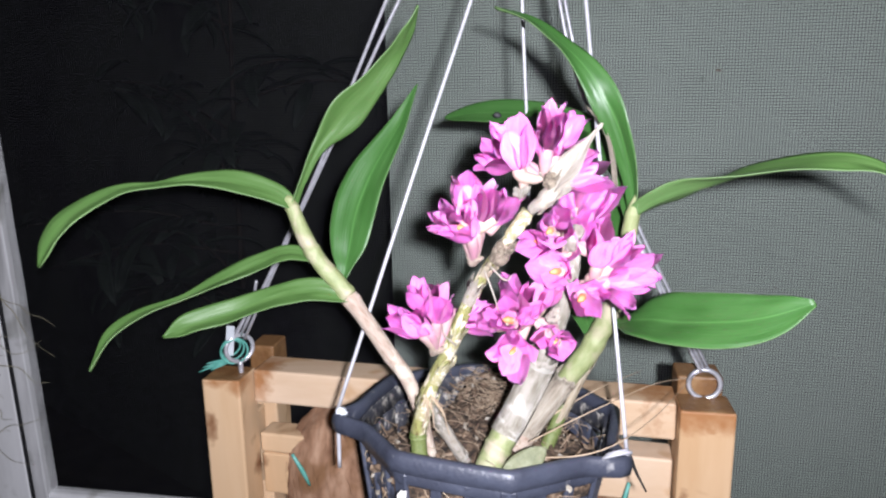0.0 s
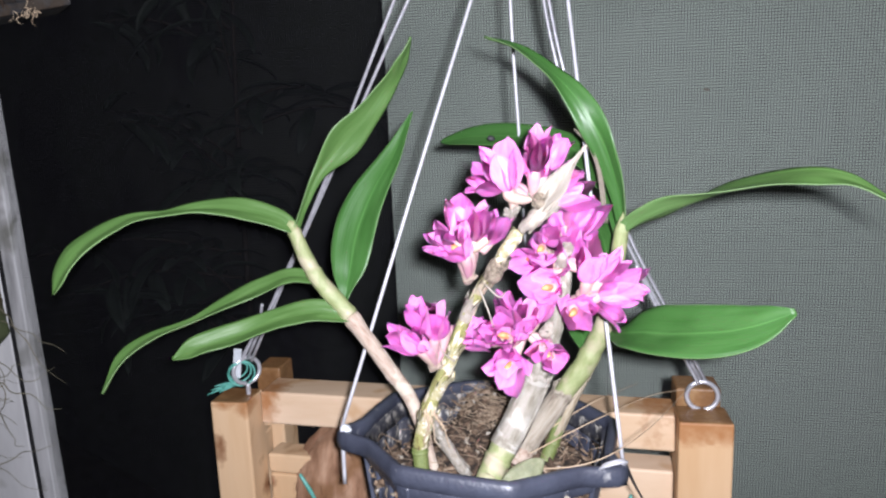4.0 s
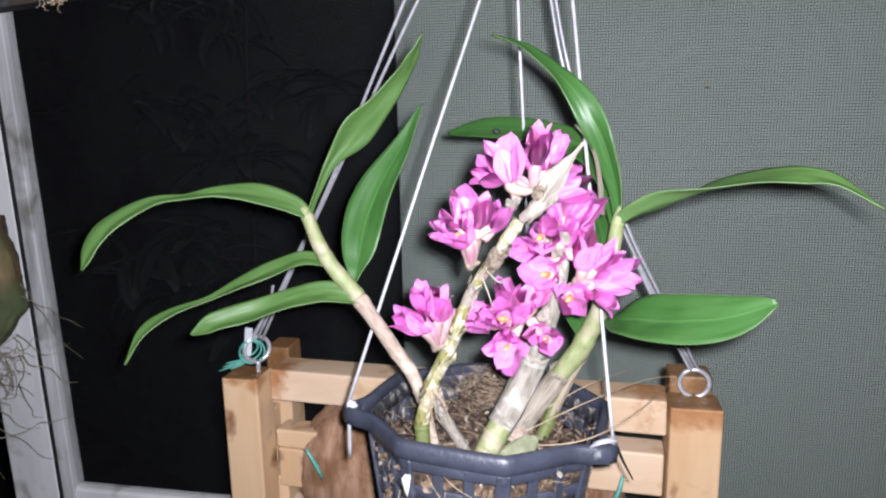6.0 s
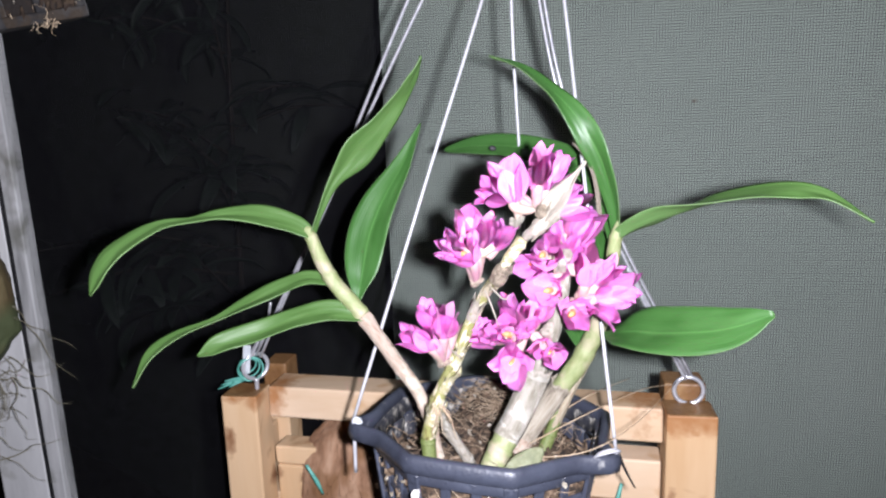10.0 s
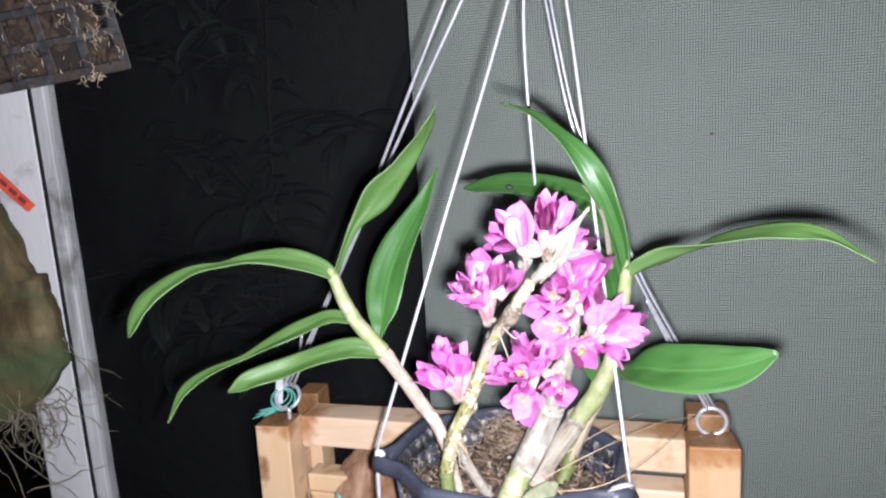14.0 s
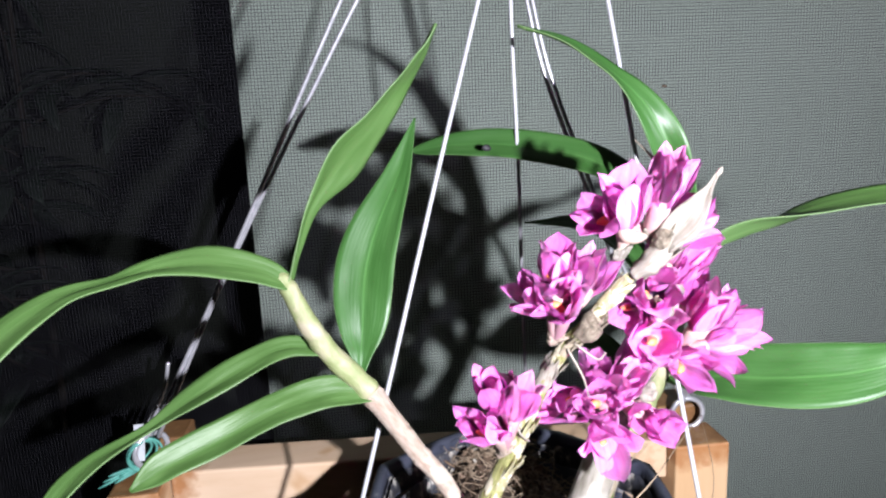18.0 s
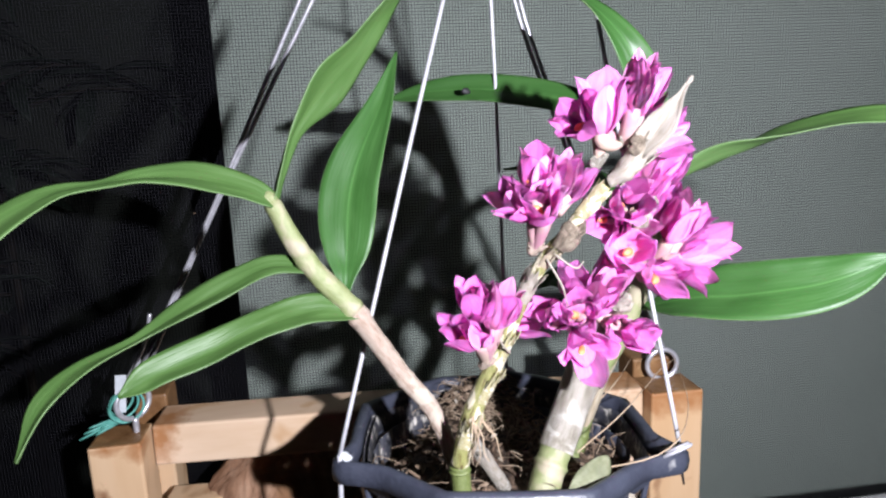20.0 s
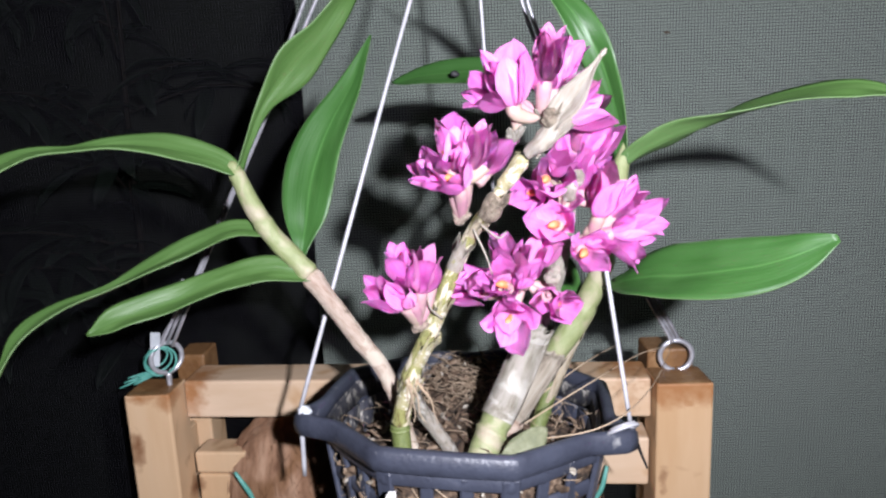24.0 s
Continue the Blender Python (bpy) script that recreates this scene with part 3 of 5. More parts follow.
def husk(at, r, label):
    bm = bmesh.new()
    bmesh.ops.create_icosphere(bm, subdivisions=5, radius=1)
    for v in bm.verts:
        d = v.co.normalized()
        k = 1 + 0.05 * noise.noise(d * 2.5 + Vector(at) * 30) + 0.028 * noise.noise(Vector((d.x * 26, d.y * 26, d.z * 5)))
        v.co = Vector(at) + Vector((d.x * r[0], d.y * r[1], d.z * r[2])) * k
    ob = thing("coconut_husk", (at[0], at[1], at[2] - r[2]), label, "coconut husk", group="husks in the basket")
    part("shell", bm, HUSK, ob)
    bm = bmesh.new()
    for i in range(420):
        a, b = rnd.uniform(math.pi, 2 * math.pi), rnd.uniform(-0.9, 1.1)
        d = Vector((math.cos(a) * math.cos(b), math.sin(a) * math.cos(b), math.sin(b)))
        p = Vector(at) + Vector((d.x * r[0], d.y * r[1], d.z * r[2])) * 1.0
        t = d.cross(Vector((rnd.uniform(-0.3, 0.3), rnd.uniform(-.3, .3), 1))).normalized().cross(d) * rnd.uniform(0.005, 0.016)
        t += d.cross(UP).normalized() * rnd.uniform(-0.012, 0.012)
        tube(bm, [p - t - d * 0.0006, p + d * rnd.uniform(0.0, 0.0009), p + t + d * rnd.uniform(-0.002, 0.0008)], [0.00010, 0.00013, 0.00006], 5, 3, caps=False)
    tagged(part("fibre", bm, HUSK, ob), kind="stuff")
    return ob


husk((-0.066, 0.523, 1.206), (0.063, 0.036, 0.066), "round brown fibrous coconut husk lodged inside the basket")
husk((0.085, 0.492, 1.20), (0.055, 0.034, 0.052), "brown fibrous coconut husk behind the plastic pot")

# specks caught on the net
for (uu, z, s) in ((0.0, 1.517, 1.0), (-0.31, 1.42, 0.6), (0.05, 1.36, 0.5)):
    bm = bmesh.new()
    bmesh.ops.create_icosphere(bm, subdivisions=2, radius=0.0013 * s)
    for v in bm.verts:
        v.co = Vector((v.co.x * 1.6, v.co.y * 0.5, v.co.z * 0.5)) * (1 + 0.5 * noise.noise(v.co * 900))
    bm.transform(NET_M @ Matrix.Translation((uu, -0.0014, z)))
    solo("dry_speck", bm, CHIP, "tiny dry brown speck caught on the net", "debris", group="specks on the net")

# ---- basket hangers: eye bolts and wires ----
def ring_bm(bm, at, r, wire_r, m, n=20, sides=8, gap=0.0):
    pts = []
    for i in range(n + 1):
        a = gap + (2 * math.pi - 2 * gap) * i / n - math.pi / 2
        pts.append(Vector(at) + m @ Vector((r * math.cos(a), 0, r * math.sin(a))))
    tube(bm, pts, [wire_r] * 2, n * 2, sides)


def eye_bolt(at, yaw, label):
    ob = thing("eye_bolt", (at[0], at[1], at[2] - 0.03), label, "eye bolt", group="eye bolts of the basket")
    m = Matrix.Rotation(radians(yaw), 3, "Z")
    bm = bmesh.new()
    ring_bm(bm, at, 0.0102, 0.0017, m, gap=0.12)
    part("ring", bm, WIRE, ob)
    bm = bmesh.new()
    tube(bm, [Vector(at) + Vector((0, 0, -0.0102)), Vector(at) + Vector((0, 0, -0.032))], [0.0019, 0.0017], 10, 8, lump=0.12)
    part("shank", bm, WIRE, ob)
    return ob


RING_L, RING_R = Vector((-0.152, 0.506, 1.319)), Vector((0.178, 0.453, 1.309))
eye_bolt(RING_L, 35, "zinc eye bolt wound with green string on the basket post")
eye_bolt(RING_R, -12, "bare zinc eye bolt screwed into the basket post")
APEX_B, APEX_R, APEX_P = Vector((0.056, 0.410, 1.73)), Vector((0.047, 0.473, 1.74)), Vector((0.060, 0.412, 1.69))


def wire(name, paths, r, material, label, base):
    ob = thing(name, base, label, "hanging wire", group="hanging wires")
    for p in paths:
        bm = bmesh.new()
        tube(bm, p, [r, r], 24, 6)
        part("strand", bm, material, ob)
    return ob


wire("hanging_wire", [
    [RING_L + Vector((0.001, 0, 0.009)), (-0.1175, 0.500, 1.390), (-0.0855, 0.492, 1.450), (-0.0357, 0.466, 1.550), (0.0154, 0.430, 1.650), APEX_B + Vector((-0.006, 0, 0))],
    [RING_L + Vector((0.005, -0.002, 0.008)), (-0.1135, 0.500, 1.394), (-0.0815, 0.492, 1.454), (-0.0284, 0.466, 1.550), (0.0280, 0.430, 1.650), APEX_B],
    [RING_L + Vector((-0.004, 0.002, 0.009)), (-0.142, 0.512, 1.352), (-0.137, 0.511, 1.37)],
    [RING_L + Vector((-0.002, -0.003, 0.009)), (-0.145, 0.505, 1.345)]], 0.00125, WIRE,
    "straight doubled zinc wire from basket eye bolt to the roof hook", RING_L)
BOW = [(0.1500, 0.456, 1.370), (0.1275, 0.457, 1.414), (0.1135, 0.458, 1.448), (0.0995, 0.457, 1.4815), (0.0880, 0.457, 1.510), (0.0795, 0.460, 1.540), (0.0705, 0.465, 1.592)]
wire("hanging_wire", [
    [RING_R + Vector((0, 0, 0.009)), *BOW, APEX_R],
    [RING_R + Vector((0.003, 0.001, 0.009)), *(Vector(p) + Vector((0.0034, 0.0004, 0.0006)) for p in BOW), APEX_R + Vector((0.004, 0, 0))],
    [RING_R + Vector((-0.003, -0.001, 0.009)), (0.147, 0.4565, 1.371), (0.132, 0.457, 1.402)]], 0.00125, WIRE,
    "bowed doubled zinc wire from basket eye bolt to the roof hook", RING_R)

# hook rods up to the roof
for at in (APEX_B, APEX_R, APEX_P):
    ob = thing("roof_hook", (at.x, at.y, 2.3), "plain zinc hook rod under the roof boards", "hook", group="roof hooks")
    bm = bmesh.new()
    tube(bm, [at + Vector((-0.009, 0, 0.006)), at + Vector((0, 0, -0.004)), at + Vector((0.009, 0, 0.008)), at + Vector((0.003, 0, 0.03)), (at.x, at.y, 2.0), (at.x, at.y, 2.3)], [0.0016, 0.0016], 40, 8)
    part("rod", bm, WIRE, ob)

# green string and clear tape at the bolt
ob = thing("string_knot", RING_L, "green plastic string and clear tape knotted round the eye bolt", "string")
bm = bmesh.new()
for k in range(3):
    a = radians(40 + 12 * k)
    m = Matrix.Rotation(radians(20 + 10 * k), 3, "Z") @ Matrix.Rotation(0.2 * k, 3, "X")
    ring_bm(bm, RING_L + Vector((-0.0035 - 0.0012 * k, -0.002, -0.0015 + 0.0011 * k)), 0.0098 - 0.0012 * k, 0.0008, m, n=16, sides=5)
part("loop", bm, STRING, ob)
bm = bmesh.new()
for k in range(5):
    e = Vector((-0.0305 + 0.003 * k, -0.004, -0.017 + 0.0016 * ((k * 7) % 5)))
    tube(bm, [RING_L + Vector((-0.006, -0.003, -0.008)), RING_L + e * 0.55 + Vector((0, 0, -0.003)), RING_L + e], [0.0016, 0.0013, 0.0006], 8, 5, lump=0.4, seed=k)
part("frayed_end", bm, STRING, ob)
bm = bmesh.new()
box(bm, (-0.003, -0.0002, -0.006), (0.003, 0.0002, 0.017), Matrix.Translation(RING_L + Vector((-0.006, -0.004, 0.002))) @ Matrix.Rotation(0.12, 4, "Y"))
part("tape", bm, TAPE, ob, "clear grey tape flag", smooth=False)
# cut ends of string lying on the husk
for k, (a, b) in enumerate((((-0.1128, 0.487, 1.2419), (-0.1007, 0.486, 1.2166)), ((0.1267, 0.440, 1.2437), (0.1125, 0.440, 1.2146)))):
    bm = bmesh.new()
    mid = (Vector(a) + Vector(b)) / 2 + Vector((0.002, -0.003, 0))
    tube(bm, [a, mid, b], [0.0012, 0.0018, 0.0010], 8, 6, lump=0.2)
    solo("green_string", bm, STRING, "short cut end of green plastic string on the husk", "string", group="string ends")

# ---- the hanging plastic pot ----
POT_C, POT_YAW = Vector((0.026, 0.3655, 1.3345)), -39.5
POT_M = Matrix.Translation(POT_C) @ Matrix.Rotation(radians(-2.5), 4, "X") @ Matrix.Rotation(radians(2.6), 4, "Y") @ Matrix.Rotation(radians(POT_YAW), 4, "Z")
pot = thing("plastic_pot", POT_M @ Vector((0, 0, -0.1)), "dark slotted plastic pot with a limescale-stained rolled rim, hung on wires", "pot")
N8 = 8


def octa(r, z, sub=6, round_k=0.18):
    pts = []
    for k in range(N8 * sub):
        a = 2 * math.pi * k / (N8 * sub)
        seg = 2 * math.pi / N8
        b = (a + 1e-9) % seg - seg / 2
        ro = r * math.cos(seg / 2) / math.cos(b)
        rr = ro * (1 - round_k) + r * 0.975 * round_k
        pts.append(Vector((rr * math.cos(a), rr * math.sin(a), z)))
    return pts


def loft(rings):
    bm = bmesh.new()
    vr = [[bm.verts.new(p) for p in ring] for ring in rings]
    n = len(vr[0])
    for a, b in zip(vr, vr[1:]):
        for k in range(n):
            bm.faces.new((a[k], a[(k + 1) % n], b[(k + 1) % n], b[k]))
    return bm


EARS = [Vector((-0.0535, 0.351, 1.340)), Vector((0.0840, 0.314, 1.331)), Vector((0.0600, 0.438, 1.330))]
EAR_ANGLES = [math.atan2(p.y, p.x) for p in (POT_M.inverted() @ e for e in EARS)]


def ring_band(r0, z0, z1, thick, lip=0.0, ears=0.0):
    """A closed octagonal band with rounded edges, drawn out into lugs where the hangers hook in."""
    prof = [(r0 - thick, z1 - 0.001), (r0 - thick * 0.7, z1), (r0 - thick * 0.25, z1), (r0, z1 - 0.0015), (r0 + lip, (z0 + z1) / 2), (r0, z0 + 0.001), (r0 - thick * 0.4, z0), (r0 - thick, z0 + 0.001), (r0 - thick, z1 - 0.001)]
    bm = loft([octa(r, z, sub=12) for r, z in prof])
    for v in bm.verts:
        a = math.atan2(v.co.y, v.co.x)
        for e in EAR_ANGLES if ears else ():
            off = (a - e + math.pi) % (2 * math.pi) - math.pi
            k = 1 + ears / r0 * math.exp(-(off / 0.13) ** 2)
            v.co.x, v.co.y = v.co.x * k, v.co.y * k
    bmesh.ops.remove_doubles(bm, verts=bm.verts, dist=1e-6)
    bmesh.ops.recalc_face_normals(bm, faces=bm.faces)
    bm.transform(POT_M)
    return bm


part("rim", ring_band(0.0755, -0.0105, 0.0, 0.0055, 0.0006, 0.0105), PLASTIC, pot, "rolled blue-black rim with scuffs")
part("collar", ring_band(0.0706, -0.0180, -0.0100, 0.0026), PLASTIC, pot)
for z in (-0.0340, -0.0520, -0.0700, -0.0890):
    part("band", ring_band(0.0706 + 0.17 * (z + 0.012) , z, z + 0.0068, 0.0028), PLASTIC, pot)
# limed inner wall, and slats between the slots
bm = loft([octa(0.0690, -0.006), octa(0.0672, -0.0145), octa(0.0655, -0.0145), octa(0.0668, -0.006)])
bm.transform(POT_M)
part("inner_wall", bm, PLASTIC_DIRTY, pot, "inner wall crusted with lime")
for k in range(16):
    bm = bmesh.new()
    a = radians(-POT_YAW - 12 + 14 * k)
    box(bm, (0.0640 * 0.94, -0.0076, -0.034), (0.0652 * 0.94, 0.0076, -0.0140), Matrix.Rotation(a, 4, "Z"), bevel=0.0005, segs=1)
    bm.transform(POT_M)
    part("inner_panel", bm, PLASTIC_DIRTY if k > 7 else PLASTIC, pot)
slats = {}
for k in range(24):
    a = 2 * math.pi * k / 24
    corner = k % 3 == 0
    if corner not in slats:
        bm = bmesh.new()
        w = 0.0040 if corner else 0.0029
        box(bm, (-0.0013, -w, -0.09), (0.0013, w, -0.012), bevel=0.0008, segs=1)
        for v in bm.verts:
            v.co.x += (0.0700 + (v.co.z + 0.012) * 0.17) * (0.985 if corner else 0.9325)
        slats[corner] = mesh_of("slat", bm, PLASTIC, False)
    s = new("slat", slats[corner])
    s.parent = pot
    s.matrix_parent_inverse = pot.matrix_world.inverted()
    s.matrix_basis = POT_M @ Matrix.Rotation(a, 4, "Z")
bm = bmesh.new()
box(bm, (-0.045, -0.045, -0.094), (0.045, 0.045, -0.088), None, bevel=0.002)
bm.transform(POT_M)
part("pot_base", bm, PLASTIC, pot, smooth=False)
bm = bmesh.new()
bmesh.ops.create_icosphere(bm, subdivisions=3, radius=1)
for v in bm.verts:
    v.co = Vector((-0.0164, 0.2950, 1.3215)) + Vector((v.co.x * (0.0020 + 0.0012 * v.co.z), v.co.y * 0.0022, v.co.z * 0.0056)) * (1 + 0.4 * noise.noise(v.co * 1.6))
part("lime_drip", bm, CRUST, pot, "white lime crust on the pot wall")
# potting mix: lumpy fill and chips, sunk along the far side
def sunk(x, y):
    """How far the mix lies below its mean level: low at both far sides, heaped at the back under a mat of roots."""
    r, a = math.hypot(x, y), math.atan2(y, x) + radians(POT_YAW)
    out = max(0, min(1, (r - 0.030) / 0.022))
    low = max(0, min(1, 0.4 + 1.2 * math.sin(a))) * max(0, min(1, (abs(a - radians(80)) - 0.35) / 0.35))
    heap = math.exp(-((a - radians(80)) / 0.42) ** 2)
    return out * (0.012 * low - 0.016 * heap)


fill = []
for r, z in ((0.052, -0.088), (0.058, -0.055), (0.0635, -0.03), (0.0625, -0.020), (0.050, -0.0165), (0.036, -0.014), (0.020, -0.0125), (0.006, -0.012)):
    fill.append(octa(r, z))
bm = loft(fill)
bm.faces.new(list(bm.verts)[-48:])
bm.faces.new([v for v in list(bm.verts)[:48]][::-1])
bmesh.ops.subdivide_edges(bm, edges=list(bm.edges), cuts=1, use_grid_fill=True)
for v in bm.verts:
    if v.co.z > -0.024:
        v.co.z -= sunk(v.co.x, v.co.y)
    v.co += 0.0034 * noise.noise_vector(v.co * 190) + 0.0018 * noise.noise_vector(v.co * 520)
bm.transform(POT_M)
soil = thing("potting_mix", POT_M @ Vector((0, 0, -0.08)), "dark brown bark and fibre potting mix filling the pot", "potting mix")
part("fill", bm, SOIL, soil)


def chip_mesh(seed, size):
    bm = bmesh.new()
    bmesh.ops.create_icosphere(bm, subdivisions=1, radius=1)
    r = random.Random(seed)
    s = Vector((size * r.uniform(0.6, 1.3), size * r.uniform(0.4, 0.8), size * r.uniform(0.25, 0.5)))
    for v in bm.verts:
        k = 1 + 0.45 * noise.noise(v.co * 1.7 + Vector((seed, 0, 0)))
        v.co = Vector((v.co.x * s.x, v.co.y * s.y, v.co.z * s.z)) * k
    return mesh_of("chip", bm, CHIP, False)


chips = [chip_mesh(k, 0.0042) for k in range(7)]
for k in range(110):
    r, a = 0.060 * math.sqrt(rnd.random()), rnd.uniform(0, 2 * math.pi)
    o = new("chip", chips[k % 7])
    o.parent = soil
    o.matrix_parent_inverse = soil.matrix_world.inverted()
    o.matrix_basis = POT_M @ Matrix.Translation((r * math.cos(a), r * math.sin(a), -0.0125 - 0.06 * r - sunk(r * math.cos(a), r * math.sin(a)) + rnd.uniform(-0.001, 0.002))) @ Euler((rnd.uniform(-.7, .7), rnd.uniform(-.7, .7), rnd.uniform(0, 6))).to_matrix().to_4x4() @ Matrix.Scale(rnd.uniform(0.4, 0.95), 4)
flakes = [chip_mesh(20 + k, 0.0034) for k in range(5)]
for me in flakes:
    for v in me.vertices:
        v.co.y *= 0.45
        v.co.x *= 1.5
for k in range(130):
    r, a = 0.062 * math.sqrt(rnd.random()), rnd.uniform(0, 2 * math.pi)
    x, y = r * math.cos(a), r * math.sin(a)
    o = new("flake", flakes[k % 5])
    o.parent = soil
    o.matrix_parent_inverse = soil.matrix_world.inverted()
    o.matrix_basis = POT_M @ Matrix.Translation((x, y, -0.0105 - 0.06 * r - sunk(x, y) + rnd.uniform(-0.001, 0.002))) @ Euler((rnd.uniform(-1, 1), rnd.uniform(-.8, .8), rnd.uniform(0, 6))).to_matrix().to_4x4() @ Matrix.Scale(rnd.uniform(0.4, 1.0), 4)
# chips that show through the slots
for k in range(150):
    a, z = rnd.uniform(math.pi * 0.8, 2.3 * math.pi), rnd.uniform(-0.08, -0.016)
    o = new("chip", chips[k % 7])
    o.parent = soil
    o.matrix_parent_inverse = soil.matrix_world.inverted()
    r = 0.0635 + (z + 0.02) * 0.17
    o.matrix_basis = POT_M @ Matrix.Translation((r * math.cos(a), r * math.sin(a), z)) @ Euler((rnd.uniform(0, 3), rnd.uniform(0, 3), rnd.uniform(0, 6))).to_matrix().to_4x4()
# pale perlite-like crumbs
def crumb_mesh(seed):
    bm = bmesh.new()
    bmesh.ops.create_icosphere(bm, subdivisions=1, radius=0.0012)
    for v in bm.verts:
        v.co *= 1 + 1.2 * noise.noise(v.co * 900 + Vector((seed, 0, 0)))
        v.co.z *= 0.55
        v.co.x *= 1.5
    return mesh_of("crumb", bm, CRUMB, False)


crumbs = [crumb_mesh(k) for k in range(4)]
for k in range(130):
    if k < 90:
        r, a, z = 0.062 * math.sqrt(rnd.random()), rnd.uniform(0, 2 * math.pi), -0.0095
        z -= 0.07 * r + 0.0015 + sunk(r * math.cos(a), r * math.sin(a))
    else:
        a, z = rnd.uniform(math.pi * 0.8, 2.3 * math.pi), rnd.uniform(-0.06, -0.016)
        r = 0.066 + (z + 0.02) * 0.17
    o = new("crumb", crumbs[k % 4])
    o.parent = soil
    o.matrix_parent_inverse = soil.matrix_world.inverted()
    o.matrix_basis = POT_M @ Matrix.Translation((r * math.cos(a), r * math.sin(a), z)) @ Euler((rnd.uniform(0, 3), rnd.uniform(0, 3), 0)).to_matrix().to_4x4() @ Matrix.Scale(rnd.uniform(0.4, 1.1), 4)
# dry rootlets over the mix
bm = bmesh.new()
for k in range(90):
    r, a = rnd.uniform(0.012, 0.060), rnd.uniform(0.1, 2.6) if k < 45 else rnd.uniform(0, 6.28)
    p = Vector((r * math.cos(a), r * math.sin(a), -0.010 - sunk(r * math.cos(a), r * math.sin(a))))
    q = p + Vector((rnd.uniform(-0.022, 0.022), rnd.uniform(-0.014, 0.014), rnd.uniform(-0.003, 0.004)))
    mid = p.lerp(q, 0.35) + Vector((rnd.uniform(-.006, .006), rnd.uniform(-.006, .006), rnd.uniform(0.0, 0.008)))
    mid2 = p.lerp(q, 0.7) + Vector((rnd.uniform(-.006, .006), rnd.uniform(-.006, .006), rnd.uniform(0.0, 0.007)))
    tube(bm, [POT_M @ p, POT_M @ mid, POT_M @ mid2, POT_M @ q], [0.00016, 0.0002, 0.0001], 12, 4, caps=False)
for k in range(120):
    r, a = rnd.uniform(0.036, 0.066), radians(80 - POT_YAW) + rnd.gauss(0, 0.32)
    x, y = r * math.cos(a), r * math.sin(a)
    p = Vector((x, y, -0.0135 - 0.06 * r - sunk(x, y)))
    pts = [p]
    for j in range(4):
        pts.append(pts[-1] + Vector((rnd.uniform(-.007, .007), rnd.uniform(-.006, .004), rnd.uniform(-.0022, .0028))))
    tube(bm, [POT_M @ q for q in pts], [0.00022, 0.00026, 0.00012], 12, 4, caps=False)
tagged(part("rootlet", bm, ROOTLET, soil, "thin dry brown rootlets"), kind="stuff")
bm = bmesh.new()
for k in range(60):
    a, z = rnd.uniform(math.pi * 0.9, 2.2 * math.pi), rnd.uniform(-0.08, -0.018)
    r = 0.0650 + (z + 0.02) * 0.17
    p = Vector((r * math.cos(a), r * math.sin(a), z))
    t = Vector((-math.sin(a), math.cos(a), 0)) * rnd.uniform(-0.009, 0.009) + Vector((0, 0, rnd.uniform(-0.009, 0.009)))
    out = Vector((math.cos(a), math.sin(a), 0)) * 0.002
    tube(bm, [POT_M @ (p - t), POT_M @ (p + out), POT_M @ (p + t)], [0.00018, 0.00026, 0.00015], 6, 4, caps=False)
tagged(part("straw_litter", bm, FIBRE, soil, "pale straw bits in the pot windows"), kind="stuff")
# two long stray straws across the rim
for p in ([(0.045, 0.325, 1.335), (0.075, 0.335, 1.345), (0.118, 0.37, 1.345), (0.150, 0.40, 1.336)],
          [(0.035, 0.315, 1.332), (0.070, 0.30, 1.342), (0.105, 0.33, 1.343), (0.155, 0.41, 1.334)],
          [(0.055, 0.345, 1.337), (0.085, 0.36, 1.347), (0.12, 0.40, 1.341)]):
    bm = bmesh.new()
    tube(bm, p, [0.00036, 0.0003, 0.00016], 16, 4)
    part("straw", bm, FIBRE, soil, "pale dry straw reaching over the rim")

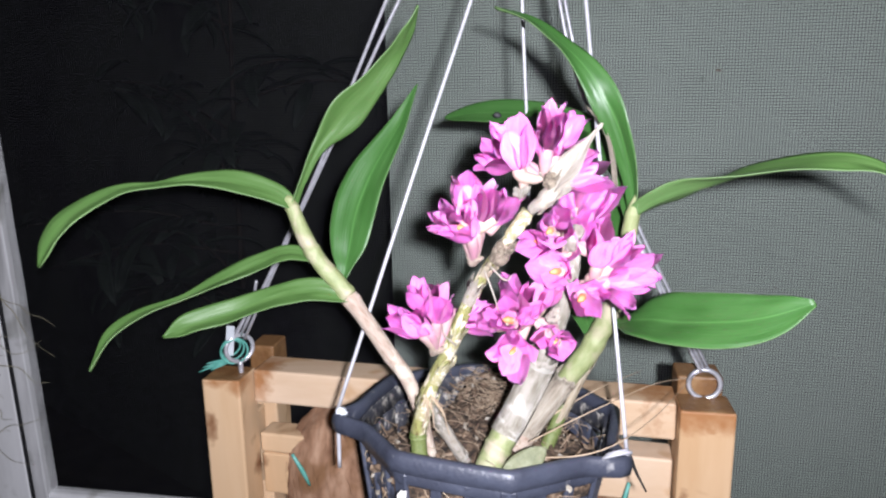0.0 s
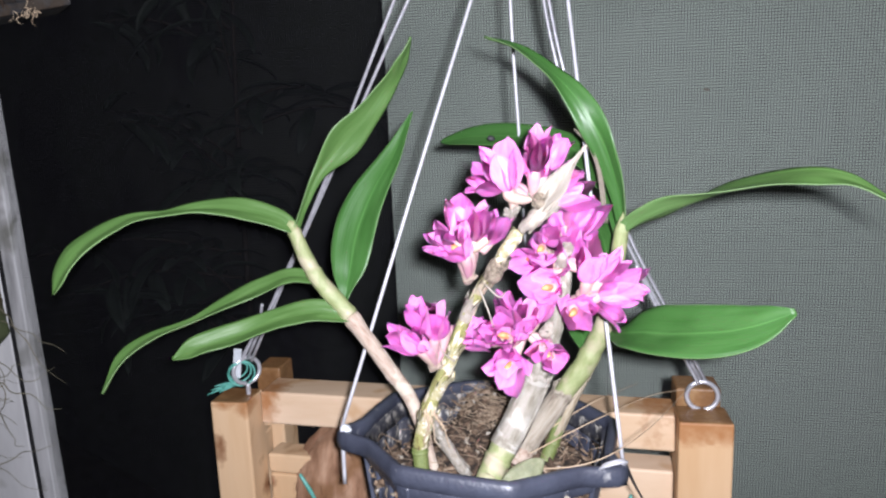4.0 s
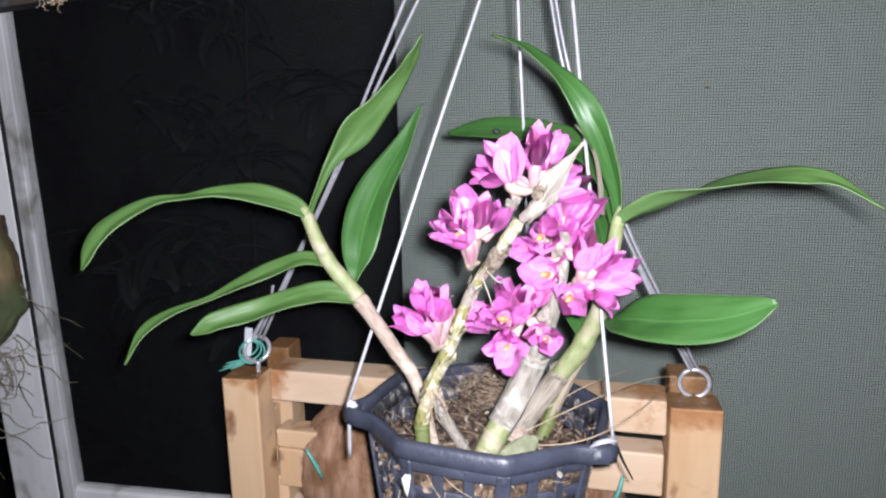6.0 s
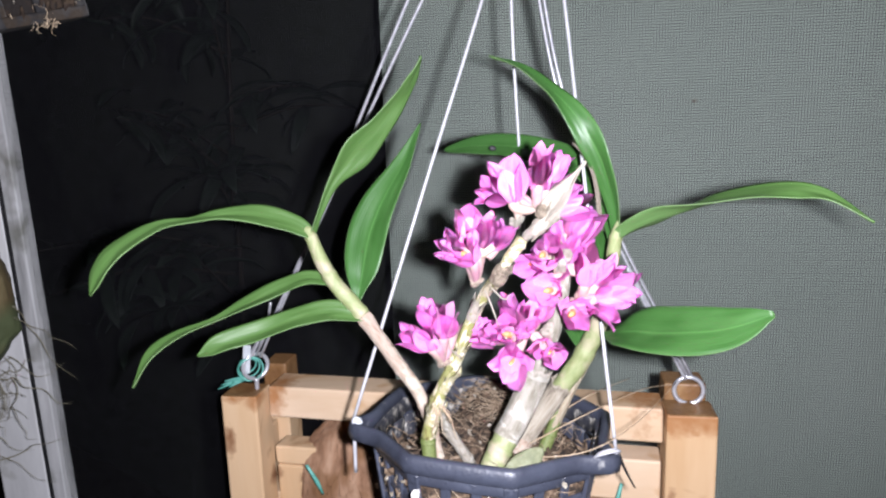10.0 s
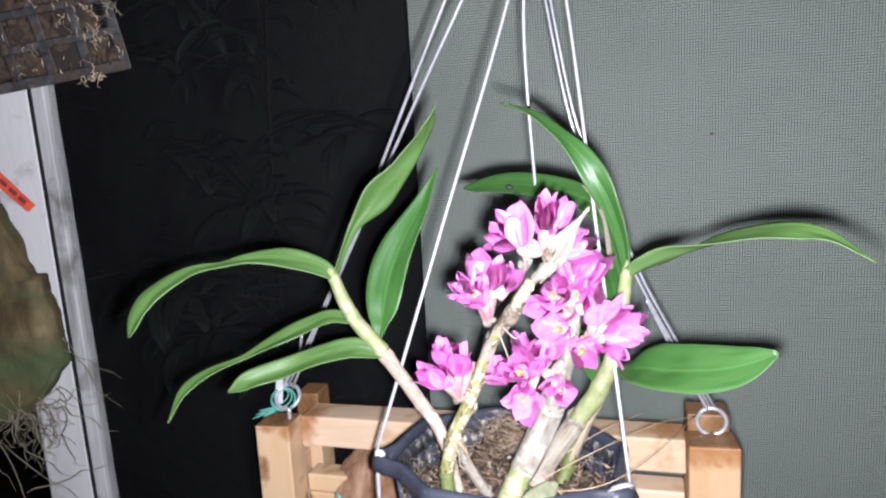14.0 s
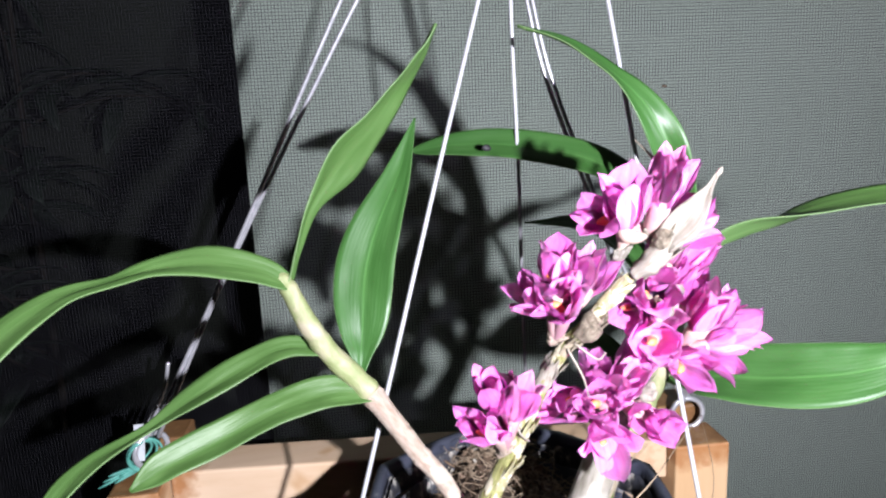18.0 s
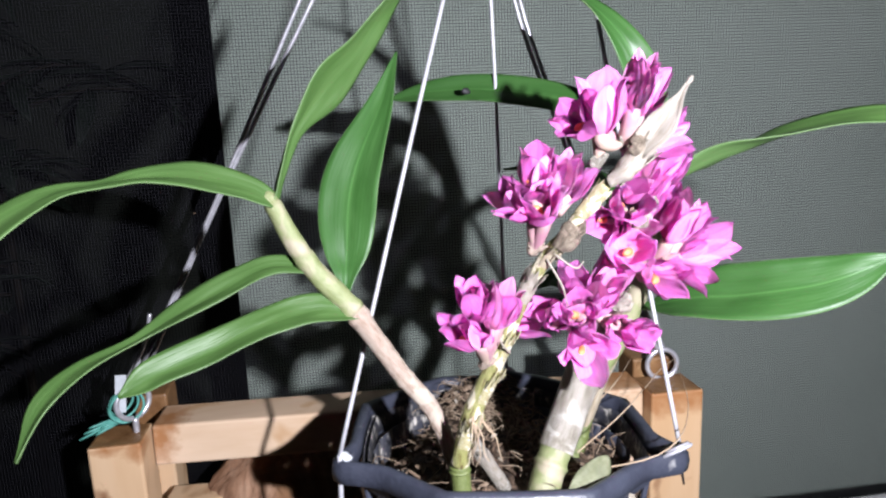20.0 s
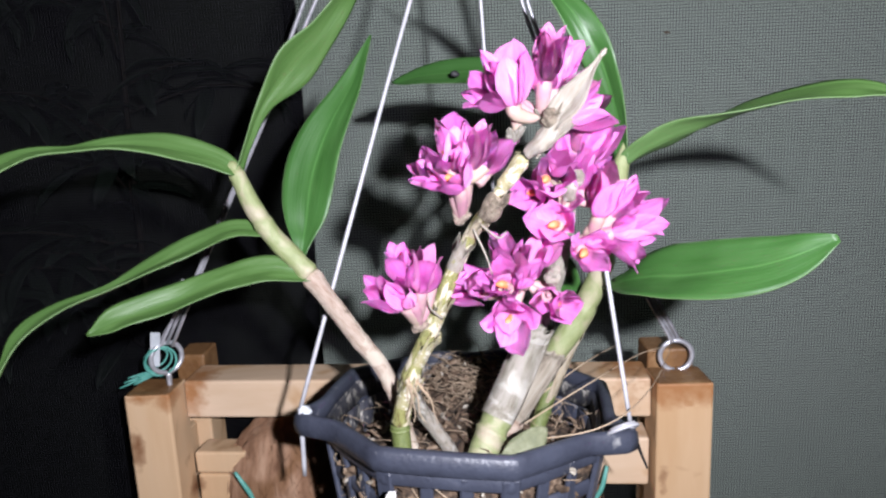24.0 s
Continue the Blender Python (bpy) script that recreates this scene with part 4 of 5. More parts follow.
# pot hangers
ends = [(EARS[0] + Vector((-0.001, 0.003, -0.034)), EARS[0] + Vector((0, 0.0, 0.001))), (EARS[1] + Vector((0.0065, 0.0025, -0.004)), EARS[1] + Vector((0.0062, 0.0018, 0.002))), (EARS[2] + Vector((0, 0, -0.01)), EARS[2])]
for k, (low, hole) in enumerate(ends):
    mids = {0: [(0.036, 0.398, 1.60)], 1: [(0.071, 0.386, 1.60)], 2: [(0.048, 0.418, 1.60)]}[k]
    ob = thing("pot_wire", hole, "white coated hanger wire of the plastic pot", "hanging wire", group="pot hangers")
    bm = bmesh.new()
    a, b = Vector(hole), Vector(mids[0])
    tube(bm, [a, a.lerp(b, 0.5), b, APEX_P], [0.0010] * 2, 24, 8)
    part("rod", bm, COATED, ob)
    bm = bmesh.new()
    tube(bm, [hole, hole.lerp(low, 0.5), low], [0.0012, 0.0011], 6, 8)
    part("tail", bm, COATED, ob, "straight rod tail below the rim")
    bm = bmesh.new()
    if k == 1:
        for j in range(2):
            ring_bm(bm, hole + Vector((-0.0062, -0.006, 0.0022 + 0.0012 * j)), 0.0066 - 0.0014 * j, 0.0009, Matrix.Rotation(0.3, 3, "Z") @ Matrix.Rotation(radians(52), 3, "X"), n=18, sides=6)
        part("loop", bm, COATED, ob, "whitish wire loop lying on the rim")
        bm = bmesh.new()
        tube(bm, [hole + Vector((0.002, 0.002, -0.002)), hole + Vector((0.007, 0.008, -0.014)), hole + Vector((0.015, 0.016, -0.030))], [0.0009, 0.0008, 0.0005], 10, 6)
        part("dark_tail", bm, RUBBER, ob, "dark wire end below the rim")
    else:
        bmesh.ops.create_icosphere(bm, subdivisions=3, radius=0.0023)
        for v in bm.verts:
            v.co = hole + Vector((v.co.x * 1.2, v.co.y, v.co.z * 0.9)) * (1 + 0.7 * noise.noise(v.co * 420)) + Vector((0.002, 0, -0.001))
        part("wrap", bm, TAPE, ob, "crumpled clear tape round the wire")

# ---- the orchid ----
orchid = thing("orchid", (0.02, 0.335, 1.325), "potted dendrobium orchid with magenta flower clusters and strap leaves", "orchid")


def cane(points, radii, material, label="", n=40, nodes=(), sides=14, name="cane"):
    """A jointed cane: a tube that swells at its nodes."""
    bm = bmesh.new()
    rr = []
    for i in range(41):
        f = i / 40
        r = lerp_list([float(x) for x in radii], f)
        for nd in nodes:
            r *= 1 + 0.12 * math.exp(-((f - nd) / 0.018) ** 2) - 0.05 * math.exp(-((f - nd - 0.035) / 0.02) ** 2)
        rr.append(r)
    tube(bm, points, rr, n * 2, sides, lump=0.10, seed=len(points), uv=3.0)
    return part(name, bm, material, orchid, label)


def sheath(points, r0, r1, material, label, arc=1.5 * math.pi, start=0.0, ragged=0.25, n=14, cols=14, open_out=0.16):
    """A dry open sheath wrapped round a stretch of cane, with a ragged upper edge."""
    path = spline(points, n)
    bm = bmesh.new()
    layer = bm.loops.layers.uv.verify()
    side, rows, inner = None, [], []
    for i, p in enumerate(path):
        way = (path[min(i + 1, n)] - path[max(i - 1, 0)]).normalized()
        side = side or way.orthogonal().normalized()
        side = (side - way * side.dot(way)).normalized()
        other = way.cross(side)
        r = r0 + (r1 - r0) * i / n
        rows.append([])
        inner.append([])
        for k in range(cols + 1):
            a = start + arc * k / cols
            j = noise.noise(Vector((k * 0.6, r0 * 900, i * 0.1)))
            out = math.cos(a) * side + math.sin(a) * other
            rag = way * (ragged * 0.006 * noise.noise(Vector((k * 1.3, r0 * 900, 5.0)))) if i > n - 3 else Vector()
            flare = 1 + (open_out * max(0, i - n + 3) / 3)
            rows[-1].append(bm.verts.new(p + r * flare * (1 + 0.12 * j) * out + rag))
            inner[-1].append(bm.verts.new(p + (r * flare * (1 + 0.12 * j) - 0.0003) * out + rag))

    def quad(vs, cs):
        f = bm.faces.new(vs)
        for lp, c in zip(f.loops, cs):
            lp[layer].uv = (c[0] / cols, c[1] / n * 1.5)
    for i in range(n):
        for k in range(cols):
            cs = ((k, i), (k + 1, i), (k + 1, i + 1), (k, i + 1))
            quad([rows[y][x] for x, y in cs], cs)
            quad([inner[y][x] for x, y in cs[::-1]], cs[::-1])
        for k in (0, cols):
            quad((rows[i][k], rows[i + 1][k], inner[i + 1][k], inner[i][k]), ((k, i), (k, i + 1), (k, i + 1), (k, i)))
    for k in range(cols):
        quad((rows[n][k], rows[n][k + 1], inner[n][k + 1], inner[n][k]), ((k, n), (k + 1, n), (k + 1, n), (k, n)))
    bmesh.ops.recalc_face_normals(bm, faces=bm.faces)
    return part("sheath", bm, material, orchid, label)


CANE_A = [(-0.004, 0.335, 1.322), (-0.013, 0.342, 1.355), (-0.026, 0.347, 1.375), (-0.044, 0.344, 1.405), (-0.061, 0.346, 1.427), (-0.0715, 0.3515, 1.449), (-0.0745, 0.3535, 1.4555)]
cane(CANE_A[3:], [0.0043, 0.0044, 0.0042, 0.0038, 0.0034, 0.0026, 0.0006], CANE_GREEN, "pale green jointed upper cane", nodes=(0.03, 0.34, 0.66))
cane(CANE_A[:4], [0.0030, 0.0036, 0.0041, 0.0043], CANE_DRY, "beige dry lower cane", nodes=(0.3, 0.62, 0.97))

CANE_2 = [(-0.009, 0.322, 1.322), (-0.010, 0.322, 1.342), (-0.0045, 0.3205, 1.3632), (0.0050, 0.318, 1.3845), (0.0138, 0.314, 1.4077), (0.0222, 0.309, 1.4255), (0.0289, 0.303, 1.4367), (0.0355, 0.296, 1.4495), (0.0454, 0.289, 1.4614), (0.0511, 0.286, 1.469)]
cane(CANE_2[:2], [0.0042, 0.0042], CANE_FOOT, "dark green cane foot", nodes=(0.9,))
cane(CANE_2[1:8], [0.0038, 0.0039, 0.0034, 0.0031, 0.0027, 0.0024, 0.0022], CANE_PATCHY, "yellow old cane with peeling patches", nodes=(0.18, 0.37, 0.56, 0.74, 0.9))
for f0, f1, mt in ((0.07, 0.15, YELLOWED), (0.22, 0.31, YELLOWED), (0.35, 0.43, YELLOWED), (0.52, 0.62, PAPER), (0.66, 0.76, CREAM), (0.80, 0.88, CANE_DRY)):
    pts = spline(CANE_2[1:8], 60)
    seg = pts[int(f0 * 60):int(f1 * 60) + 1]
    sheath(seg, 0.0041 - 0.0018 * f0, 0.0044 - 0.0018 * f0, mt, "peeling cream papery sheath", arc=rnd.uniform(2.2, 3.6), start=rnd.uniform(2.0, 4.4), ragged=1.6, open_out=0.35)


def husk_lump(a, b, radii, material, label, seed):
    """A swollen, torn joint wrapped in dry skin."""
    a, b = Vector(a), Vector(b)
    bm = bmesh.new()
    side = Vector((noise.noise(a * 300), -0.4, noise.noise(b * 300))) * 0.0012
    tube(bm, [a, a.lerp(b, 0.4) + side, a.lerp(b, 0.75) - side, b], radii, 22, 14, lump=0.45, seed=seed, uv=1.2)
    for v in bm.verts:
        v.co += 0.0007 * noise.noise_vector(v.co * 420)
    ob = part("joint", bm, material, orchid, label)
    sheath([a.lerp(b, 0.1), a.lerp(b, 0.5), a.lerp(b, 0.98)], radii[1] * 1.03, radii[2] * 1.08, material, "torn papery skin of the joint", arc=2.6, start=seed * 1.1, ragged=1.2, n=8, cols=10)
    return ob


husk_lump((0.0318, 0.300, 1.4425), (0.0392, 0.2935, 1.4540), [0.0021, 0.0029, 0.0028, 0.0018], YELLOWED, "yellowed swollen joint", 2.0)
husk_lump((0.0398, 0.2925, 1.4553), (0.0520, 0.2860, 1.4672), [0.0020, 0.0037, 0.0033, 0.0014], PAPER, "whitish torn joint", 3.0)
husk_lump((0.0262, 0.3045, 1.4318), (0.0308, 0.2995, 1.4400), [0.0032, 0.0041, 0.0036, 0.0022], DARK_HUSK, "blackened dry node", 4.0)
husk_lump((0.0455, 0.2870, 1.4655), (0.0478, 0.2850, 1.4705), [0.0018, 0.0025, 0.0022, 0.0010], DARK_HUSK, "small brown dry scale", 5.0)
husk_lump((0.0580, 0.3000, 1.4370), (0.0600, 0.2970, 1.4485), [0.0026, 0.0030, 0.0028, 0.0016], SILVER, "grey dry flower stump", 6.0)
husk_lump((0.0495, 0.3010, 1.4050), (0.0535, 0.2990, 1.4100), [0.0020, 0.0026, 0.0024, 0.0012], PAPER, "white dry scale", 7.0)
# the dry bract at its tip, drawn out into a thin white point
bm = leaf_bm([(0.0480, 0.288, 1.4655), (0.0540, 0.284, 1.4735), (0.0578, 0.2825, 1.4795), (0.0615, 0.2825, 1.4845), (0.0655, 0.2830, 1.4900)], 0.0105, [(-0.45, -0.80, 0.35), (-0.5, -0.8, 0.3)], n=20, fold=0.45, thick=0.0006, cols=8, wave=0.15, profile=[0.70, 1.0, 0.64, 0.22, 0.11])
part("bract", bm, [PAPER, PAPER], orchid, "dry whitish pointed bract")
bm = bmesh.new()
tube(bm, [(0.0640, 0.2828, 1.4880), (0.0650, 0.2827, 1.4893), (0.0660, 0.2830, 1.4905)], [0.0006, 0.0010, 0.0005], 8, 6, lump=0.4)
part("bract_tip", bm, PAPER, orchid)
for p in ([(0.0215, 0.305, 1.4270), (0.0250, 0.300, 1.4180), (0.0275, 0.300, 1.4095)], [(0.0240, 0.304, 1.4290), (0.0300, 0.299, 1.4240), (0.0330, 0.298, 1.4265)], [(0.0090, 0.312, 1.3900), (0.0040, 0.308, 1.3960), (0.0030, 0.308, 1.4010)]):
    bm = bmesh.new()
    tube(bm, p, [0.0005, 0.0004, 0.0002], 10, 5)
    part("dry_strand", bm, PAPER, orchid, "pale dry strand peeling from the cane")

CANE_3 = [(0.020, 0.314, 1.316), (0.0250, 0.316, 1.330), (0.0365, 0.322, 1.349), (0.0470, 0.325, 1.370), (0.056, 0.320, 1.398), (0.061, 0.315, 1.425), (0.060, 0.311, 1.452), (0.056, 0.306, 1.468)]
cane(CANE_3[:4], [0.0062, 0.0068, 0.0066, 0.0062], CANE_GREEN, "thick green cane foot", nodes=(0.45,))
cane(CANE_3[3:], [0.0058, 0.0048, 0.004, 0.0034, 0.002], SILVER, "silvery grey old cane", nodes=(0.2, 0.42, 0.62, 0.82))
sheath([Vector(CANE_3[1]).lerp(Vector(CANE_3[2]), 0.6), CANE_3[2], CANE_3[3], Vector(CANE_3[3]).lerp(Vector(CANE_3[4]), 0.4)], 0.0074, 0.0072, SILVER, "silvery torn papery sheath", arc=6.6, start=4.74, ragged=0.5, cols=20, open_out=0.06)
CANE_4 = [(0.040, 0.342, 1.320), (0.049, 0.348, 1.334), (0.064, 0.352, 1.352), (0.078, 0.350, 1.373), (0.087, 0.346, 1.395), (0.091, 0.341, 1.420), (0.0935, 0.3375, 1.444), (0.0948, 0.3368, 1.455)]
cane(CANE_4[2:], [0.0052, 0.0057, 0.0055, 0.0050, 0.0043, 0.0037, 0.0031, 0.0007], CANE_GREEN, "stout green cane", nodes=(0.24, 0.45, 0.66, 0.82))
cane(CANE_4[:3], [0.0052, 0.0055, 0.0054], CANE_DRY, "fibrous brown cane foot", nodes=(0.4, 0.75))
sheath([(0.045, 0.345, 1.327), CANE_4[1], CANE_4[2], (0.0675, 0.352, 1.358)], 0.0062, 0.0062, FIBROUS, "brown shredded fibrous sheath", arc=5.4, start=0.4, ragged=1.0, cols=20)
# short young shoots at the foot
cane([(0.0135, 0.331, 1.3205), (0.0109, 0.330, 1.326), (0.0008, 0.329, 1.3441), (-0.0040, 0.327, 1.3555), (-0.0062, 0.325, 1.3625)], [0.0030, 0.0029, 0.0027, 0.0021, 0.0012], SILVER, "short silvery dead shoot", nodes=(0.3, 0.62), name="shoot")
sheath([(0.0112, 0.330, 1.3255), (0.0060, 0.3295, 1.3350), (0.0015, 0.329, 1.3430)], 0.0031, 0.0033, PAPER, "pale torn skin of the dead shoot", arc=2.4, start=2.6, ragged=1.4, n=8, cols=10)
# fine yellowish roots from the kink of the patchy cane
for k in range(12):
    a = Vector((-0.0042 + 0.0022 * rnd.uniform(-1, 1), 0.3165, 1.3640 + rnd.uniform(-0.003, 0.002)))
    e = Vector((rnd.uniform(-0.011, 0.006), 0.3150 + rnd.uniform(-0.002, 0.006), rnd.uniform(1.344, 1.356)))
    bm = bmesh.new()
    tube(bm, [a, a.lerp(e, 0.4) + Vector((rnd.uniform(-0.001, 0.003), -0.0015, 0.001)), a.lerp(e, 0.75) + Vector((rnd.uniform(-0.002, 0.002), -0.001, 0)), e], [0.0003, 0.00026, 0.00014], 12, 5, lump=0.3, seed=k)
    part("rootlet", bm, (FIBRE, ROOTLET)[k % 2], orchid, "fine yellowish root")
bm = leaf_bm([(0.030, 0.304, 1.3300), (0.036, 0.304, 1.3325), (0.044, 0.306, 1.3365), (0.0505, 0.309, 1.3400)], 0.0115, [(0.1, -0.8, 0.6)] * 2, n=12, fold=0.2, wave=0.1, sharp=(2.2, 0.7), cols=6, thick=0.0008)
part("leaf", bm, [MOSS, MOSS], orchid, "small dull mossy leaf at the foot")
cane([(0.0550, 0.349, 1.3150), (0.0600, 0.3505, 1.3270), (0.0660, 0.352, 1.3420)], [0.0036, 0.0037, 0.0034], CANE_FOOT, "short green shoot", nodes=(0.55,), name="shoot")
sheath([(0.0620, 0.3515, 1.3330), (0.0665, 0.352, 1.3430), (0.0715, 0.3525, 1.3540), (0.0765, 0.3525, 1.3650)], 0.0040, 0.0042, CREAM, "dry pale sheath round the green shoot", arc=5.0, start=3.6, ragged=1.6, cols=16)

SHARP, BLUNT = (1.5, 1.0), (2.3, 0.62)


def strap_leaf(points, width, normals, fold, wave, sharp, skin, seed, foot=0.3, profile=None, label=""):
    """One leaf of the orchid; normals give the way its upper side looks, from foot to tip."""
    bm = leaf_bm(points, width, normals, n=44, cols=10, fold=fold, wave=wave, seed=seed, sharp=sharp, foot=foot, profile=profile)
    return part("leaf", bm, [skin, LEAF_PALE], orchid, label)


OLD = "olive older strap leaf"
strap_leaf([(-0.071, 0.350, 1.4505), (-0.0819, 0.350, 1.4568), (-0.0976, 0.346, 1.4623), (-0.1159, 0.335, 1.4643), (-0.1271, 0.325, 1.4634), (-0.1406, 0.315, 1.4625), (-0.154, 0.305, 1.4547), (-0.1625, 0.300, 1.4458), (-0.1681, 0.296, 1.4329)],
           0.0150, [(0.1, -0.65, 0.75), (0.1, -0.7, 0.7), (0.05, -0.6, 0.8), (0, -0.35, 0.95), (-0.1, -0.5, 0.85), (-0.4, -0.75, 0.6), (-0.6, -0.75, 0.4)], 0.16, 0.0, BLUNT, LEAF_OLIVE, 0.0, 0.3, [0.45, 0.68, 0.84, 0.94, 0.98, 0.80, 0.58, 0.48, 0.44, 0.50, 0.60, 0.78, 0.92, 0.96, 0.92, 0.74, 0.10], OLD)
strap_leaf([(-0.0705, 0.352, 1.4502), (-0.0665, 0.356, 1.4611), (-0.0585, 0.362, 1.4782), (-0.0456, 0.366, 1.4939), (-0.0314, 0.367, 1.5081), (-0.0195, 0.366, 1.5229), (-0.0123, 0.362, 1.5337), (-0.007, 0.357, 1.5437)],
           0.0205, [(0.95, -0.30, 0.1), (0.93, -0.36, 0.1), (0.84, -0.55, 0.12), (0.80, -0.58, 0.15), (0.80, -0.58, 0.2), (0.84, -0.52, 0.2), (0.80, -0.56, 0.2), (0.80, -0.56, 0.2)], 0.16, 0.05, SHARP, LEAF_OLIVE, 3.1, 0.16, [0.30, 0.26, 0.42, 1.02, 0.74, 0.56, 0.44, 0.04], OLD)
strap_leaf([(-0.047, 0.346, 1.413), (-0.044, 0.353, 1.428), (-0.0375, 0.366, 1.455), (-0.0205, 0.380, 1.485), (-0.0095, 0.389, 1.508)],
           0.0240, [(-0.1, -0.95, 0.3), (-0.35, -0.9, 0.25), (-0.4, -0.9, 0.2)], 0.3, 0.06, SHARP, LEAF, 6.2, 0.16, [0.16, 0.38, 0.70, 0.94, 1.0, 0.92, 0.66, 0.42, 0.22, 0.03])
strap_leaf([(-0.0595, 0.346, 1.4246), (-0.0732, 0.349, 1.4261), (-0.0878, 0.350, 1.4213), (-0.108, 0.345, 1.4134), (-0.1237, 0.338, 1.407), (-0.1409, 0.328, 1.402), (-0.1525, 0.318, 1.3943), (-0.1599, 0.310, 1.3803)],
           0.0125, [(0, -0.6, 0.8), (0, -0.65, 0.75), (0, -0.6, 0.8), (0, -0.2, 1.0), (-0.2, -0.4, 0.9), (-0.45, -0.6, 0.7), (-0.6, -0.6, 0.5)], 0.18, 0.04, SHARP, LEAF_OLIVE, 9.3, 0.3, [0.55, 0.74, 0.88, 1.0, 0.40, 0.64, 0.68, 0.05], OLD)
strap_leaf([(-0.0436, 0.343, 1.4047), (-0.0605, 0.341, 1.4085), (-0.0792, 0.339, 1.4062), (-0.0996, 0.336, 1.3995), (-0.1185, 0.330, 1.3955), (-0.1306, 0.325, 1.3910)],
           0.0138, [(0.05, -0.7, 0.7), (0, -0.6, 0.8), (0, -0.7, 0.7)], 0.28, 0.06, BLUNT, LEAF_OLIVE, 12.4, 0.3, [0.5, 0.85, 1.0, 0.98, 0.95, 0.95, 0.90, 0.70, 0.10], OLD)
strap_leaf([(0.088, 0.343, 1.390), (0.097, 0.322, 1.398), (0.114, 0.297, 1.4045), (0.132, 0.280, 1.4115), (0.147, 0.268, 1.4215)],
           0.026, [(-0.2, -0.6, 0.75), (-0.25, -0.75, 0.65), (-0.3, -0.8, 0.55)], 0.2, 0.12, (1.7, 0.85), LEAF, 15.5, 0.16, [0.12, 0.42, 0.80, 0.98, 1.0, 0.98, 0.90, 0.74, 0.50, 0.12])
strap_leaf([(0.094, 0.337, 1.446), (0.104, 0.330, 1.4535), (0.122, 0.319, 1.4625), (0.149, 0.303, 1.4710), (0.172, 0.286, 1.4725), (0.190, 0.271, 1.461)],
           0.0190, [(-0.2, 0.85, 0.5), (-0.15, 0.8, 0.6), (0.0, -0.15, 1.0), (0.1, -0.75, 0.65), (0.35, -0.7, 0.6)], 0.18, 0.05, SHARP, LEAF_OLIVE, 18.6, 0.36, None, OLD)
strap_leaf([(0.0945, 0.337, 1.446), (0.0912, 0.338, 1.4687), (0.0812, 0.336, 1.4945), (0.0665, 0.342, 1.5173), (0.0485, 0.354, 1.5345), (0.0300, 0.367, 1.5439)],
           0.0142, [(-0.9, -0.35, 0), (-0.7, -0.7, 0.1), (0.3, -0.7, 0.6), (0.3, -0.4, 0.9)], 0.25, 0.06, SHARP, LEAF, 21.7, 0.5, None)
strap_leaf([(0.094, 0.342, 1.442), (0.094, 0.365, 1.464), (0.083, 0.395, 1.482), (0.053, 0.424, 1.4905), (0.026, 0.445, 1.4915), (0.004, 0.461, 1.4885)],
           0.0175, [(-0.3, -0.75, 0.6), (0.05, -0.93, 0.35), (0.1, -0.93, 0.35)], 0.2, 0.1, BLUNT, LEAF, 24.8, 0.3, None)
strap_leaf([(0.090, 0.345, 1.415), (0.092, 0.375, 1.437), (0.084, 0.41, 1.449), (0.062, 0.440, 1.4475)],
           0.017, [(0, -0.6, 0.8), (0, -0.75, 0.65)], 0.2, 0.1, SHARP, LEAF, 27.9, 0.3, None)
strap_leaf([(0.080, 0.352, 1.378), (0.076, 0.372, 1.392), (0.070, 0.392, 1.395), (0.066, 0.41, 1.385)],
           0.016, [(-0.4, -0.6, 0.8), (-0.3, -0.9, 0.5)], 0.2, 0.1, SHARP, LEAF, 31.0, 0.3, None)

bm = leaf_bm([(0.0860, 0.3365, 1.4500), (0.0845, 0.336, 1.4600), (0.0835, 0.337, 1.4700), (0.0815, 0.339, 1.4805), (0.0775, 0.342, 1.4890), (0.0720, 0.346, 1.4960)], 0.0026, [(-0.5, -0.85, 0.1)] * 2, n=16, fold=0.5, thick=0.0006, cols=6, wave=0.3, profile=[0.9, 1.0, 0.9, 0.7, 0.5, 0.1])
part("dry_sheath", bm, [FIBROUS, FIBROUS], orchid, "shrivelled brown leaf sheath")
# a dark hole eaten into the far leaf
bm = bmesh.new()
bmesh.ops.create_icosphere(bm, subdivisions=2, radius=0.0017)
for v in bm.verts:
    v.co = Vector((0.0355, 0.4245, 1.4905)) + Vector((v.co.x * 1.5, v.co.y * 0.6, v.co.z)) * (1 + 0.4 * noise.noise(v.co * 700))
part("eaten_spot", bm, RUBBER, orchid, "small dark hole in a leaf")


